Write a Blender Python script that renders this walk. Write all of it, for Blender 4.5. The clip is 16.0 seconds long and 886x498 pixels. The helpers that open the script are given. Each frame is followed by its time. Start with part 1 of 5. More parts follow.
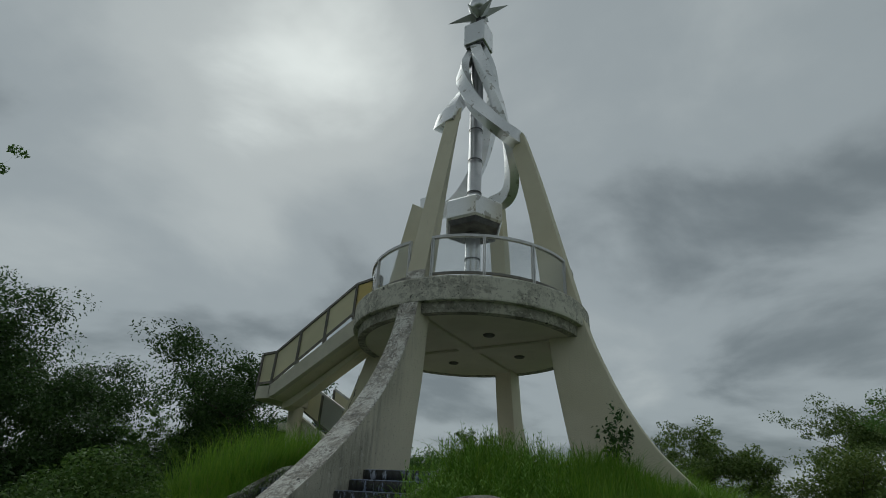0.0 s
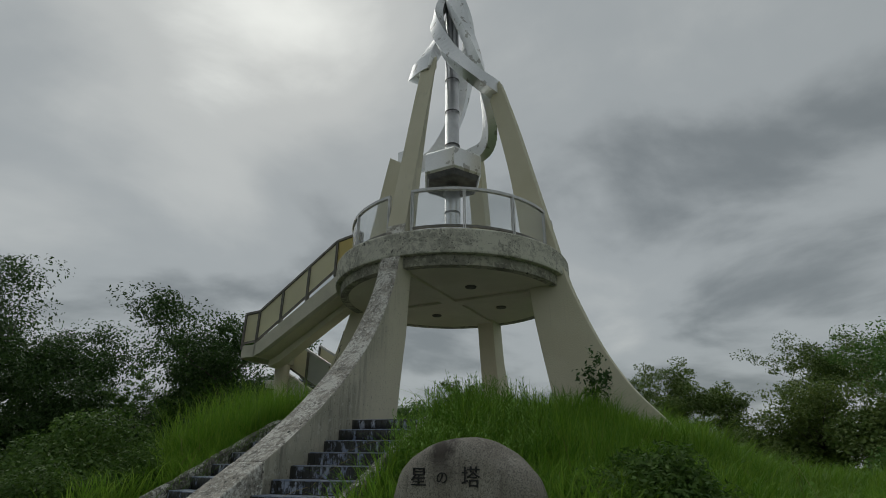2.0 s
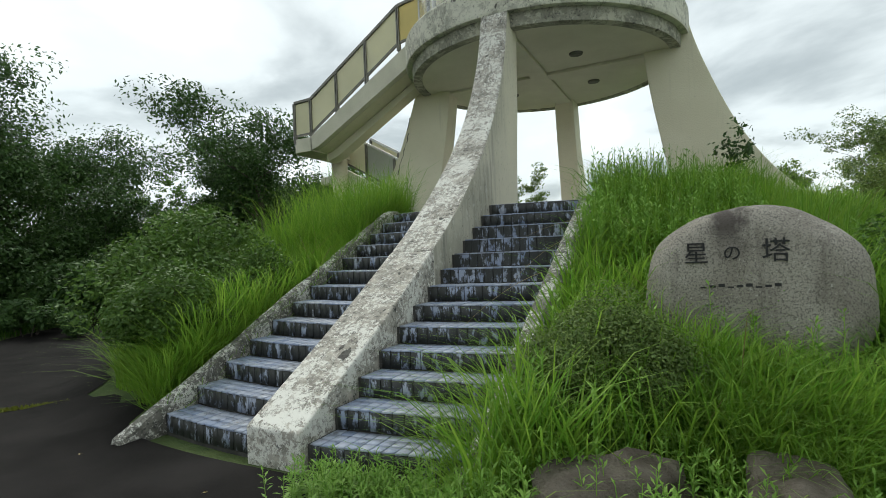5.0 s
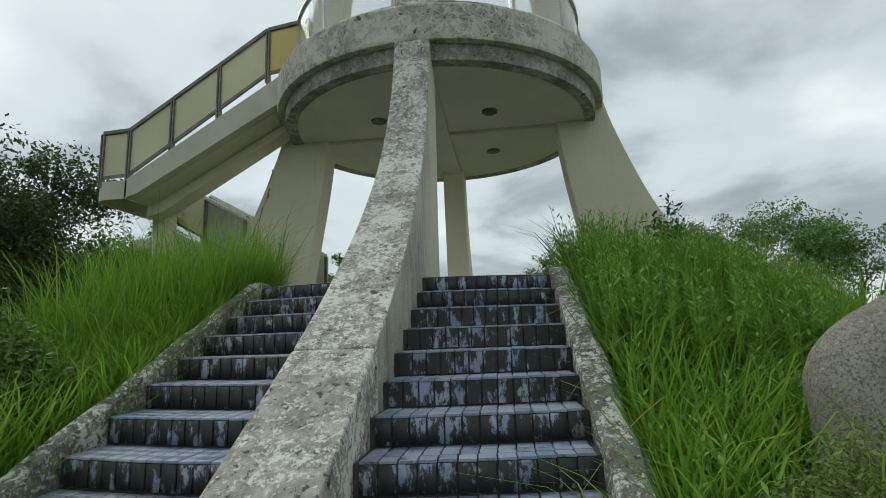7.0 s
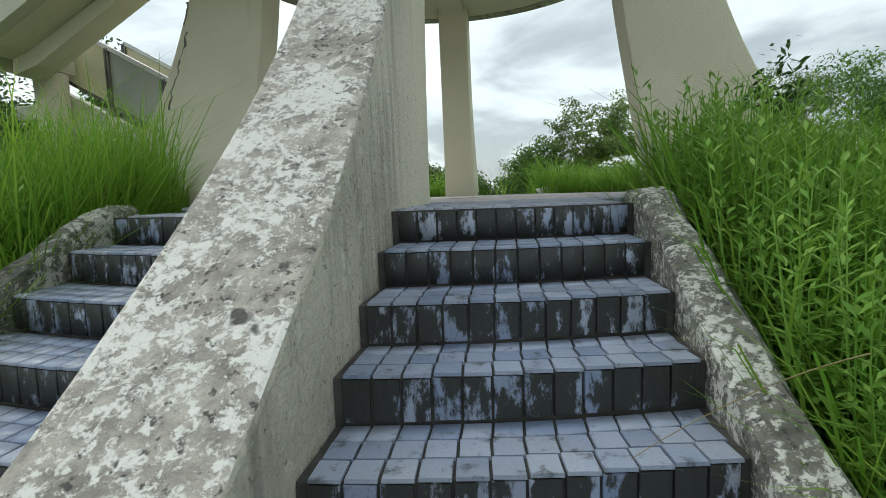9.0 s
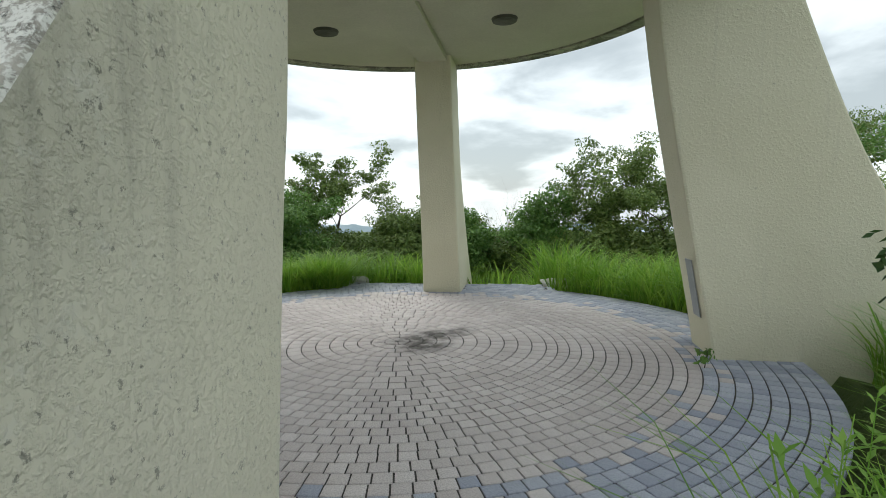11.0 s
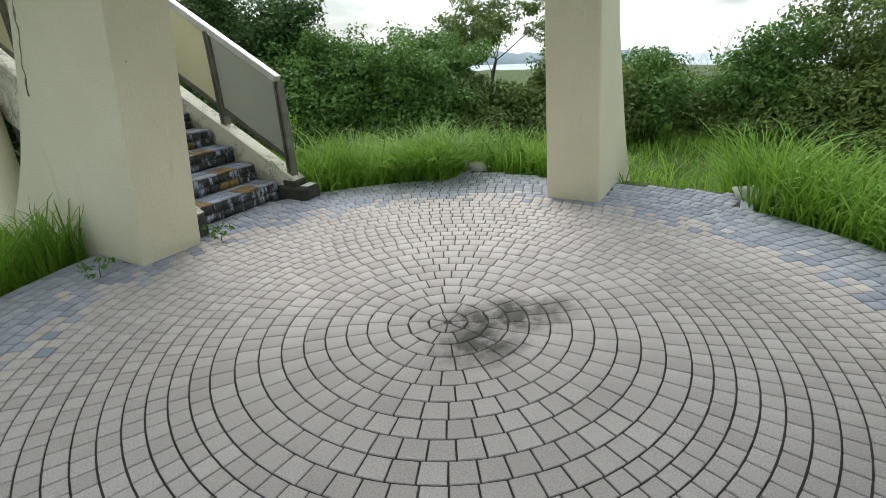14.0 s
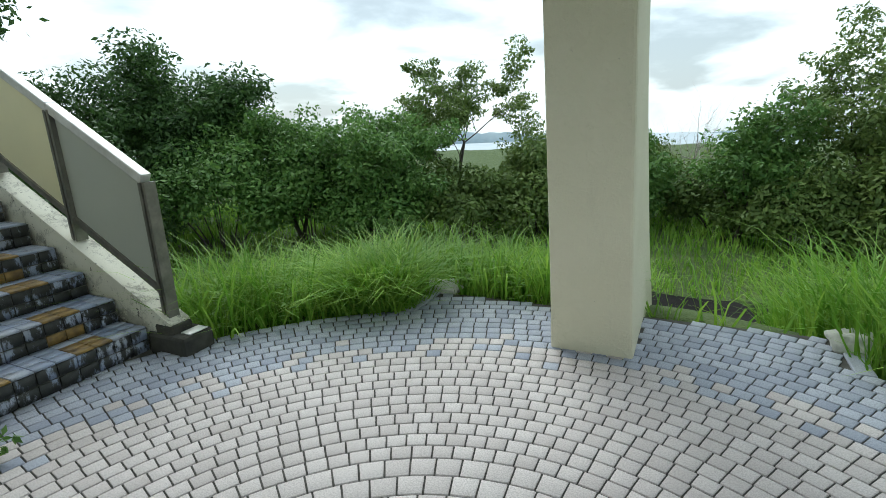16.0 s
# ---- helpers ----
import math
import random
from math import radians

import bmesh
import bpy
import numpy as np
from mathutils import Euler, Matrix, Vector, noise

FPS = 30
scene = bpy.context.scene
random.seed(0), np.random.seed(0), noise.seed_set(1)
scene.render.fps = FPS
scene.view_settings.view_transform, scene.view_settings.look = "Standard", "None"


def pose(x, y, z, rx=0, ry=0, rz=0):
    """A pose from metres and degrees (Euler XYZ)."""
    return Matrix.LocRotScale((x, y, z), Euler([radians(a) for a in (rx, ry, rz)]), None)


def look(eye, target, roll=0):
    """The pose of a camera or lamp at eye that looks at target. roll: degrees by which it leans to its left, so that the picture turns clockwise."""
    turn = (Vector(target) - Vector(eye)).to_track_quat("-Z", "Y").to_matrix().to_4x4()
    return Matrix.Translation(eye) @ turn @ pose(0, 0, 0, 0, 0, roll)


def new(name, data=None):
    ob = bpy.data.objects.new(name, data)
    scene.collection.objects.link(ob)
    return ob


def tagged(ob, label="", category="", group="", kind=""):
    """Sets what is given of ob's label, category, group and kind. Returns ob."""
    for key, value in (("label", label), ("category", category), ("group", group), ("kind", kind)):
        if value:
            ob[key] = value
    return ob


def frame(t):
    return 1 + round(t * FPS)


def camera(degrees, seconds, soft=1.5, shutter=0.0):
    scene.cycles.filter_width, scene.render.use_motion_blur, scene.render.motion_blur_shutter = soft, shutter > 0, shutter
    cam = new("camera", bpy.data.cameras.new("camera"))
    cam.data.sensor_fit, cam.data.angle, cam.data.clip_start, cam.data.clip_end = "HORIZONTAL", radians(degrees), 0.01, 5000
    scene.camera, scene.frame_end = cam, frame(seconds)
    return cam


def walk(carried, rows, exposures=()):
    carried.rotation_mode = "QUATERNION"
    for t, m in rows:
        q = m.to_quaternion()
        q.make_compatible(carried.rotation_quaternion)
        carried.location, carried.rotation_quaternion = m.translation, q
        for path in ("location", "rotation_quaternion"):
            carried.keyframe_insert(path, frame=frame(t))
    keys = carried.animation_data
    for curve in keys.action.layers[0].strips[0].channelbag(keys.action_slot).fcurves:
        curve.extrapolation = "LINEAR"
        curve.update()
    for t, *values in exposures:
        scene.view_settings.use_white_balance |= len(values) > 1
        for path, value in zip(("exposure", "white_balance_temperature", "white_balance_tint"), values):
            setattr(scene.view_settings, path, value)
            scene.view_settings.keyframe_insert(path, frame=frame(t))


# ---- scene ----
cam = camera(81.5, 16.0, soft=0.6)
PATH = [
    (0, (5.233, -10.5, -0.519), (4.338, -8.962, 0.394), 3.3),
    (0.5, (5.286, -10.486, -0.459), (4.444, -8.956, 0.515), 2.6),
    (1, (5.285, -10.526, -0.392), (4.533, -9.025, 0.695), 1.6),
    (1.5, (5.404, -10.554, -0.441), (4.648, -9.015, 0.589), 1.3),
    (2, (5.219, -10.487, -0.549), (4.362, -8.846, 0.209), 0.4),
    (2.5, (5.046, -10.406, -0.577), (3.998, -8.759, -0.143), 1.9),
    (3, (4.78, -10.577, -0.641), (3.57, -8.991, -0.49), 0.2),
    (3.1, (4.718, -10.55, -0.662), (3.473, -8.987, -0.586), 0.8),
    (3.2, (4.632, -10.506, -0.681), (3.363, -8.96, -0.691), 0.7),
    (5.3, (2.349, -10.185, -0.612), (1.64, -8.316, -0.555), -3.2),
    (5.5, (2.114, -9.999, -0.606), (1.54, -8.089, -0.45), -3.4),
    (6, (1.643, -9.4, -0.562), (1.241, -7.468, -0.236), -1.2),
    (6.5, (1.301, -8.986, -0.535), (0.952, -7.046, -0.198), -1.8),
    (7, (1.015, -8.475, -0.534), (0.773, -6.518, -0.202), -2.0),
    (7.5, (0.837, -7.884, -0.5), (0.591, -5.925, -0.182), -3.0),
    (7.9, (0.661, -7.375, -0.394), (0.351, -5.4, -0.449), -1.5),
    (8, (0.632, -7.254, -0.369), (0.386, -5.27, -0.43), -4.2),
    (8.5, (0.668, -6.735, -0.218), (0.562, -4.74, -0.308), -3.9),
    (9, (0.794, -6.268, 0.073), (0.541, -4.296, -0.145), -1.9),
    (9.5, (0.757, -5.71, 0.356), (0.526, -3.725, 0.271), -1.0),
    (9.7, (0.756, -5.441, 0.397), (0.633, -3.445, 0.356), 1.6),
    (11.8, (1.209, -3.61, 1.536), (0.701, -1.731, 1.073), -3.7),
    (12, (1.21, -3.474, 1.546), (0.661, -1.631, 0.996), -4.4),
    (12.5, (1.184, -3.245, 1.478), (0.549, -1.451, 0.862), -3.7),
    (13, (1.29, -2.869, 1.504), (0.325, -1.243, 0.854), -3.3),
    (13.5, (1.304, -2.528, 1.503), (0.214, -0.977, 0.866), -4.3),
    (14, (1.251, -2.165, 1.491), (0.323, -0.571, 0.718), -2.8),
    (14.5, (1.157, -1.797, 1.486), (0.166, -0.255, 0.685), -3.3),
    (15, (1.062, -1.39, 1.58), (0.0, 0.086, 0.748), -4.6),
    (15.5, (0.785, -0.994, 1.506), (-0.113, 0.651, 0.808), -4.7),
    (16, (0.499, -0.579, 1.478), (-0.358, 1.155, 0.969), -2.6),
]
walk(cam, [(t, look(eye, target, roll)) for t, eye, target, roll in PATH],
     [(0.0, -0.76, 6200, 2), (1.2, -0.86, 6200, 2), (2.0, -0.64, 6500, 6), (2.6, -0.2, 6600, 6), (3.2, 0.3, 6900, 6), (5.3, 0.8, 6450, 3), (6.2, 0.55, 6350, 2), (7.0, 0.35, 6350, 2), (8.0, 0.65, 6350, 2), (9.0, 0.85, 6350, 3), (9.7, 0.95, 6400, 4), (12.0, 0.98, 6450, 6), (13.5, 1.1, 6450, 6), (14.5, 1.35, 6450, 6), (15.2, 1.42, 6400, 5), (16.0, 1.1, 6000, 1)])

# ---- world and sun ----
SUN_AZ, SUN_EL = 140.0, 47.0          # the bright patch in the cloud, degrees from +X and above the horizon
world = bpy.data.worlds.new("world")
scene.world = world
world.use_nodes = True
wn, wl = world.node_tree.nodes, world.node_tree.links
wn.clear()
w_out = wn.new("ShaderNodeOutputWorld")
w_bg = wn.new("ShaderNodeBackground")
w_sky = wn.new("ShaderNodeTexSky")
w_sky.sky_type = "NISHITA"
w_sky.sun_disc = False
w_sky.sun_elevation = radians(SUN_EL)
w_sky.sun_rotation = radians(90 - SUN_AZ)
w_co = wn.new("ShaderNodeTexCoord")
sun_dir = Vector((math.cos(radians(SUN_EL)) * math.cos(radians(SUN_AZ)), math.cos(radians(SUN_EL)) * math.sin(radians(SUN_AZ)), math.sin(radians(SUN_EL))))


def wnode(kind, **inputs):
    n = wn.new(kind)
    for k, v in inputs.items():
        n.inputs[int(k[1:])].default_value = v
    return n


# the cloud layer lies on a flat ceiling: direction divided by its height
w_sep = wnode("ShaderNodeSeparateXYZ")
wl.new(w_co.outputs["Generated"], w_sep.inputs[0])
w_up = wn.new("ShaderNodeMath"); w_up.operation = "MAXIMUM"; w_up.inputs[1].default_value = 0.0
wl.new(w_sep.outputs[2], w_up.inputs[0])
w_add = wn.new("ShaderNodeMath"); w_add.operation = "ADD"; w_add.inputs[1].default_value = 0.28
wl.new(w_up.outputs[0], w_add.inputs[0])
w_div = wn.new("ShaderNodeVectorMath"); w_div.operation = "DIVIDE"
w_com = wn.new("ShaderNodeCombineXYZ")
for i in range(3):
    wl.new(w_add.outputs[0], w_com.inputs[i])
wl.new(w_co.outputs["Generated"], w_div.inputs[0])
wl.new(w_com.outputs[0], w_div.inputs[1])
w_n1 = wn.new("ShaderNodeTexNoise")
w_n1.inputs["Scale"].default_value = 1.5
w_n1.inputs["Detail"].default_value = 7.0
w_n1.inputs["Roughness"].default_value = 0.50
w_n1.inputs["Distortion"].default_value = 0.25
w_map = wn.new("ShaderNodeMapping")
w_map.inputs["Location"].default_value = (3.1, 1.7, 0.0)
wl.new(w_div.outputs[0], w_map.inputs[0])
wl.new(w_map.outputs[0], w_n1.inputs["Vector"])
w_dot = wn.new("ShaderNodeVectorMath"); w_dot.operation = "DOT_PRODUCT"
w_dot.inputs[1].default_value = sun_dir
wl.new(w_co.outputs["Generated"], w_dot.inputs[0])
w_pow = wn.new("ShaderNodeMath"); w_pow.operation = "POWER"; w_pow.use_clamp = True; w_pow.inputs[1].default_value = 22.0
w_mx = wn.new("ShaderNodeMath"); w_mx.operation = "MAXIMUM"; w_mx.inputs[1].default_value = 0.0
wl.new(w_dot.outputs["Value"], w_mx.inputs[0])
wl.new(w_mx.outputs[0], w_pow.inputs[0])
w_glow = wn.new("ShaderNodeMath"); w_glow.operation = "MULTIPLY_ADD"; w_glow.inputs[1].default_value = 0.40
wl.new(w_pow.outputs[0], w_glow.inputs[0])
wl.new(w_n1.outputs["Fac"], w_glow.inputs[2])
# brighter towards the horizon
w_hz = wn.new("ShaderNodeMapRange")
w_hz.inputs["From Min"].default_value = 0.0; w_hz.inputs["From Max"].default_value = 0.45
w_hz.inputs["To Min"].default_value = 0.02; w_hz.inputs["To Max"].default_value = 0.0
wl.new(w_sep.outputs[2], w_hz.inputs["Value"])
w_sum = wn.new("ShaderNodeMath"); w_sum.operation = "ADD"
wl.new(w_glow.outputs[0], w_sum.inputs[0]); wl.new(w_hz.outputs[0], w_sum.inputs[1])
w_ramp = wn.new("ShaderNodeValToRGB")
w_ramp.color_ramp.interpolation = "EASE"
el = w_ramp.color_ramp.elements
el[0].position, el[0].color = 0.38, (0.30, 0.325, 0.34, 1)
el[1].position, el[1].color = 1.0, (1.30, 1.31, 1.28, 1)
e4 = el.new(0.80); e4.color = (0.78, 0.795, 0.795, 1)
e3 = el.new(0.55); e3.color = (0.56, 0.59, 0.61, 1)
wl.new(w_sum.outputs[0], w_ramp.inputs[0])
w_sc = wn.new("ShaderNodeVectorMath"); w_sc.operation = "SCALE"; w_sc.inputs["Scale"].default_value = 0.10
wl.new(w_sky.outputs[0], w_sc.inputs[0])
w_mix = wn.new("ShaderNodeMix"); w_mix.data_type = "RGBA"; w_mix.inputs[0].default_value = 0.9
wl.new(w_sc.outputs[0], w_mix.inputs[6]); wl.new(w_ramp.outputs[0], w_mix.inputs[7])
wl.new(w_mix.outputs[2], w_bg.inputs[0])
w_bg.inputs[1].default_value = 1.0
wl.new(w_bg.outputs[0], w_out.inputs[0])

sun_data = bpy.data.lights.new("sun", "SUN")
sun_data.energy, sun_data.angle, sun_data.color = 1.0, radians(40), (1.0, 0.97, 0.92)
sun = new("sun", sun_data)
sun.matrix_world = look(sun_dir * 50, (0, 0, 0))


# ---- materials ----
class Nodes:
    """A node material under construction."""

    def __init__(self, name, rough=0.8, metal=0.0):
        self.m = bpy.data.materials.new(name)
        self.m.use_nodes = True
        self.t = self.m.node_tree
        self.b = self.t.nodes["Principled BSDF"]
        self.b.inputs["Roughness"].default_value = rough
        self.b.inputs["Metallic"].default_value = metal
        self.co = self.t.nodes.new("ShaderNodeTexCoord").outputs["Object"]
        self.geo = self.t.nodes.new("ShaderNodeNewGeometry")

    def link(self, a, b):
        self.t.links.new(a, b)

    def put(self, socket, v):
        if isinstance(v, bpy.types.NodeSocket):
            self.link(v, socket)
        else:
            socket.default_value = v

    def noise(self, scale, detail=4, rough=0.55, where=None, stretch=None, dist=0.0):
        n = self.t.nodes.new("ShaderNodeTexNoise")
        n.inputs["Scale"].default_value, n.inputs["Detail"].default_value = scale, detail
        n.inputs["Roughness"].default_value, n.inputs["Distortion"].default_value = rough, dist
        v = where or self.geo.outputs["Position"]
        if stretch:
            mp = self.t.nodes.new("ShaderNodeMapping")
            mp.inputs["Scale"].default_value = stretch
            self.link(v, mp.inputs[0])
            v = mp.outputs[0]
        self.link(v, n.inputs["Vector"])
        return n.outputs["Fac"]

    def band(self, v, lo, hi, a=0.0, b=1.0):
        n = self.t.nodes.new("ShaderNodeMapRange")
        n.inputs["From Min"].default_value, n.inputs["From Max"].default_value = lo, hi
        n.inputs["To Min"].default_value, n.inputs["To Max"].default_value = a, b
        self.link(v, n.inputs["Value"])
        return n.outputs[0]

    def math(self, op, a, b):
        n = self.t.nodes.new("ShaderNodeMath")
        n.operation = op
        self.put(n.inputs[0], a)
        self.put(n.inputs[1], b)
        return n.outputs[0]

    def mix(self, fac, a, b):
        n = self.t.nodes.new("ShaderNodeMix")
        n.data_type = "RGBA"
        self.put(n.inputs[0], fac)
        self.put(n.inputs[6], a if not isinstance(a, tuple) else (*a, 1))
        self.put(n.inputs[7], b if not isinstance(b, tuple) else (*b, 1))
        return n.outputs[2]

    def island(self):
        return self.geo.outputs["Random Per Island"]

    def obrandom(self):
        return self.t.nodes.new("ShaderNodeObjectInfo").outputs["Random"]

    def color(self, v):
        self.put(self.b.inputs["Base Color"], v if not isinstance(v, tuple) else (*v, 1))
        return self

    def rough(self, v):
        self.put(self.b.inputs["Roughness"], v)
        return self

    def bump(self, h, strength=0.3, dist=0.01):
        n = self.t.nodes.new("ShaderNodeBump")
        n.inputs["Strength"].default_value, n.inputs["Distance"].default_value = strength, dist
        self.link(h, n.inputs["Height"])
        self.link(n.outputs[0], self.b.inputs["Normal"])
        return self


def painted_concrete():
    n = Nodes("painted_concrete", 0.75)
    big = n.noise(0.9, 4)
    streak = n.noise(1.0, 4, stretch=(7, 7, 0.5))
    base = n.mix(n.band(big, 0.35, 0.7), (0.64, 0.60, 0.44), (0.71, 0.67, 0.51))
    base = n.mix(n.band(streak, 0.60, 0.80, 0, 0.45), base, (0.40, 0.38, 0.30))
    base = n.mix(n.band(n.noise(20.0, 5, 0.7), 0.69, 0.73, 0, 0.5), base, (0.10, 0.095, 0.08))
    n.color(base).bump(n.band(n.noise(48.0, 3, 0.55), 0.46, 0.72), 0.5, 0.007)
    return n.m


def weathered_concrete(light=(0.66, 0.65, 0.58), dark=(0.17, 0.16, 0.14), amount=0.5, name="weathered_concrete", scale=1.0, mid=(0.34, 0.325, 0.28)):
    """Old concrete: grey film, pale lichen crusts and black pits."""
    n = Nodes(name, 0.92)
    big = n.noise(1.4 * scale, 4)
    patch = n.noise(10.0 * scale, 9, 0.72, dist=0.4)
    fine = n.noise(70.0, 6, 0.75)
    grey = n.mix(n.band(n.noise(4.0 * scale, 6, 0.65), 0.38, 0.62), dark, mid)
    mask = n.math("ADD", patch, n.math("MULTIPLY", n.math("SUBTRACT", big, 0.5), 0.55))
    mask = n.math("ADD", mask, n.math("MULTIPLY", n.math("SUBTRACT", fine, 0.5), 0.55))
    col = n.mix(n.band(mask, amount - 0.01, amount + 0.07), grey, light)
    speck = n.noise(30.0, 5, 0.65)
    col = n.mix(n.band(n.math("ADD", speck, n.math("MULTIPLY", n.math("SUBTRACT", big, 0.5), -0.3)), 0.60, 0.66, 0, 0.85), col, (0.05, 0.05, 0.045))
    hole = n.noise(5.0, 3, 0.5)
    col = n.mix(n.band(hole, 0.70, 0.73, 0, 0.9), col, (0.05, 0.048, 0.042))
    h = n.math("ADD", n.math("MULTIPLY", n.band(mask, amount - 0.03, amount + 0.05), 0.6), n.math("MULTIPLY", fine, 0.9))
    h = n.math("SUBTRACT", h, n.band(hole, 0.70, 0.73))
    n.color(col).bump(h, 0.6, 0.012)
    return n.m


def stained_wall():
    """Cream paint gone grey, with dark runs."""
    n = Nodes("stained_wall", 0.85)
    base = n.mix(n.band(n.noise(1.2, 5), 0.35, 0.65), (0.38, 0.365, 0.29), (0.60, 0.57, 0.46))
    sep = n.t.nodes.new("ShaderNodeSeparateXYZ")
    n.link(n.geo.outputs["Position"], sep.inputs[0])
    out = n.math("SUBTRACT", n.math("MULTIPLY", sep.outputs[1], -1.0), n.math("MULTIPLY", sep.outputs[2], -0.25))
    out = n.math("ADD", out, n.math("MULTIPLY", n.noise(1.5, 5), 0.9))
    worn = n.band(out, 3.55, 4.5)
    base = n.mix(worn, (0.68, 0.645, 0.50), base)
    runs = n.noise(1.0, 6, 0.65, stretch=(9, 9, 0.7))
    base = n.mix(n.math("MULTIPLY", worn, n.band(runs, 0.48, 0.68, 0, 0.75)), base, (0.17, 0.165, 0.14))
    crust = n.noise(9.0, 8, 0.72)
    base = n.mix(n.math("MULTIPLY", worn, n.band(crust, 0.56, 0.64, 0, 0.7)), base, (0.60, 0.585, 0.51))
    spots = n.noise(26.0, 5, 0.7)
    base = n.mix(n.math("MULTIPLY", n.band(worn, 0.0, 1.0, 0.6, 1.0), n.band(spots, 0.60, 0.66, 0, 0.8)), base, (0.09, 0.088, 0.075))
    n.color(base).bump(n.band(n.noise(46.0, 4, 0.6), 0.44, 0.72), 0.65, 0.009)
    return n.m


def carved_granite():
    n = Nodes("granite", 0.85)
    col = n.mix(n.band(n.noise(2.5, 5), 0.35, 0.68), (0.26, 0.235, 0.195), (0.40, 0.37, 0.315))
    fine = n.noise(75.0, 4, 0.75)
    col = n.mix(n.band(fine, 0.50, 0.58, 0, 0.75), col, (0.085, 0.078, 0.068))
    col = n.mix(n.band(n.noise(48.0, 4, 0.7), 0.60, 0.66, 0, 0.7), col, (0.55, 0.52, 0.46))
    run = n.noise(1.0, 4, 0.6, stretch=(9, 9, 0.6))
    col = n.mix(n.band(run, 0.58, 0.70, 0, 0.4), col, (0.075, 0.062, 0.055))
    # a dark run from the crown of the stone
    sep = n.t.nodes.new("ShaderNodeSeparateXYZ")
    n.link(n.geo.outputs["Position"], sep.inputs[0])
    c, s = math.cos(radians(4)), math.sin(radians(4))
    u = n.math("ADD", n.math("MULTIPLY", sep.outputs[0], c), n.math("MULTIPLY", sep.outputs[1], s))
    u = n.math("SUBTRACT", u, 2.90 * c - 5.86 * s)
    u = n.math("ABSOLUTE", n.math("ADD", u, n.math("MULTIPLY", n.math("SUBTRACT", n.noise(5.0, 5, 0.65), 0.5), 0.35)), 0)
    run = n.math("MULTIPLY", n.band(u, 0.06, 0.14, 0.9, 0.0), n.band(sep.outputs[2], -0.78, -0.52))
    col = n.mix(run, col, (0.06, 0.048, 0.042))
    n.color(col).bump(fine, 0.55, 0.008)
    return n.m


def simple(name, a, b, scale=6.0, rough=0.8, metal=0.0, grain=60.0, bump=0.25, dist=0.005, lo=0.35, hi=0.68):
    n = Nodes(name, rough, metal)
    col = n.mix(n.band(n.noise(scale, 5), lo, hi), a, b)
    fine = n.noise(grain, 3)
    col = n.mix(n.band(fine, 0.3, 0.75, 0, 0.25), col, tuple(c * 0.6 for c in a))
    n.color(col).bump(fine, bump, dist)
    return n.m


def sett(name, a, b, per_object):
    n = Nodes(name, 0.8)
    rnd = n.obrandom() if per_object else n.island()
    col = n.mix(rnd, a, b)
    big = n.noise(0.75, 4)
    col = n.mix(n.band(big, 0.45, 0.72, 0, 0.35), col, tuple(c * 0.55 for c in a))
    fine = n.noise(140.0, 3, 0.7)
    col = n.mix(n.band(fine, 0.42, 0.62, 0, 0.5), col, tuple(c * 0.5 for c in a))
    # a damp sooty blot beside the centre
    def along(x, y, d):
        v = n.t.nodes.new("ShaderNodeVectorMath")
        v.operation = "DOT_PRODUCT"
        v.inputs[1].default_value = (x, y, 0)
        n.link(n.geo.outputs["Position"], v.inputs[0])
        return n.math("SUBTRACT", v.outputs["Value"], d)

    c, s = math.cos(radians(42)), math.sin(radians(42))
    u, w = along(c, s, 0.33), along(-s, c, -0.03)
    blot = n.math("SQRT", n.math("ADD", n.math("MULTIPLY", n.math("MULTIPLY", u, u), 0.25), n.math("MULTIPLY", n.math("MULTIPLY", w, w), 1.6)), 0)
    u2, w2 = along(1, 0, 0.24), along(0, 1, -0.10)
    lobe = n.math("SQRT", n.math("ADD", n.math("MULTIPLY", u2, u2), n.math("MULTIPLY", w2, w2)), 0)
    blot = n.math("MINIMUM", blot, lobe)
    wob = n.noise(5.0, 5, 0.65)
    d = n.math("ADD", blot, n.math("MULTIPLY", n.math("SUBTRACT", wob, 0.5), 0.35))
    col = n.mix(n.math("MULTIPLY", n.band(d, 0.10, 0.28, 0.85, 0.0), n.band(n.noise(7.0, 4, 0.6), 0.34, 0.52, 0.25, 1.0)), col, (0.055, 0.052, 0.045))
    n.color(col).rough(n.band(big, 0.3, 0.7, 0.74, 0.92)).bump(fine, 0.3, 0.004)
    n.b.inputs["Specular IOR Level"].default_value = 0.25
    return n.m


def step_tile(name, per_object, riser=False):
    n = Nodes(name, 0.45)
    rnd = n.obrandom() if per_object else n.island()
    col = n.mix(rnd, (0.20, 0.25, 0.37), (0.36, 0.40, 0.50))
    wear = n.noise(1.6, 4)
    col = n.mix(n.band(wear, 0.45, 0.65, 0, 0.45), col, (0.37, 0.36, 0.34))
    patch = n.noise(11.0, 6, 0.7, stretch=(1, 1, 0.45) if riser else None)
    if riser:
        col = n.mix(n.band(patch, 0.53, 0.595), (0.026, 0.028, 0.026), col)
    else:
        col = n.mix(n.band(patch, 0.56, 0.66, 0, 0.75), col, (0.06, 0.06, 0.055))
    fine = n.noise(160.0, 3, 0.7)
    col = n.mix(n.band(fine, 0.55, 0.75, 0, 0.5), col, (0.08, 0.08, 0.08))
    n.color(col).rough(n.band(patch, 0.4, 0.6, 0.65, 0.38)).bump(fine, 0.2, 0.003)
    return n.m


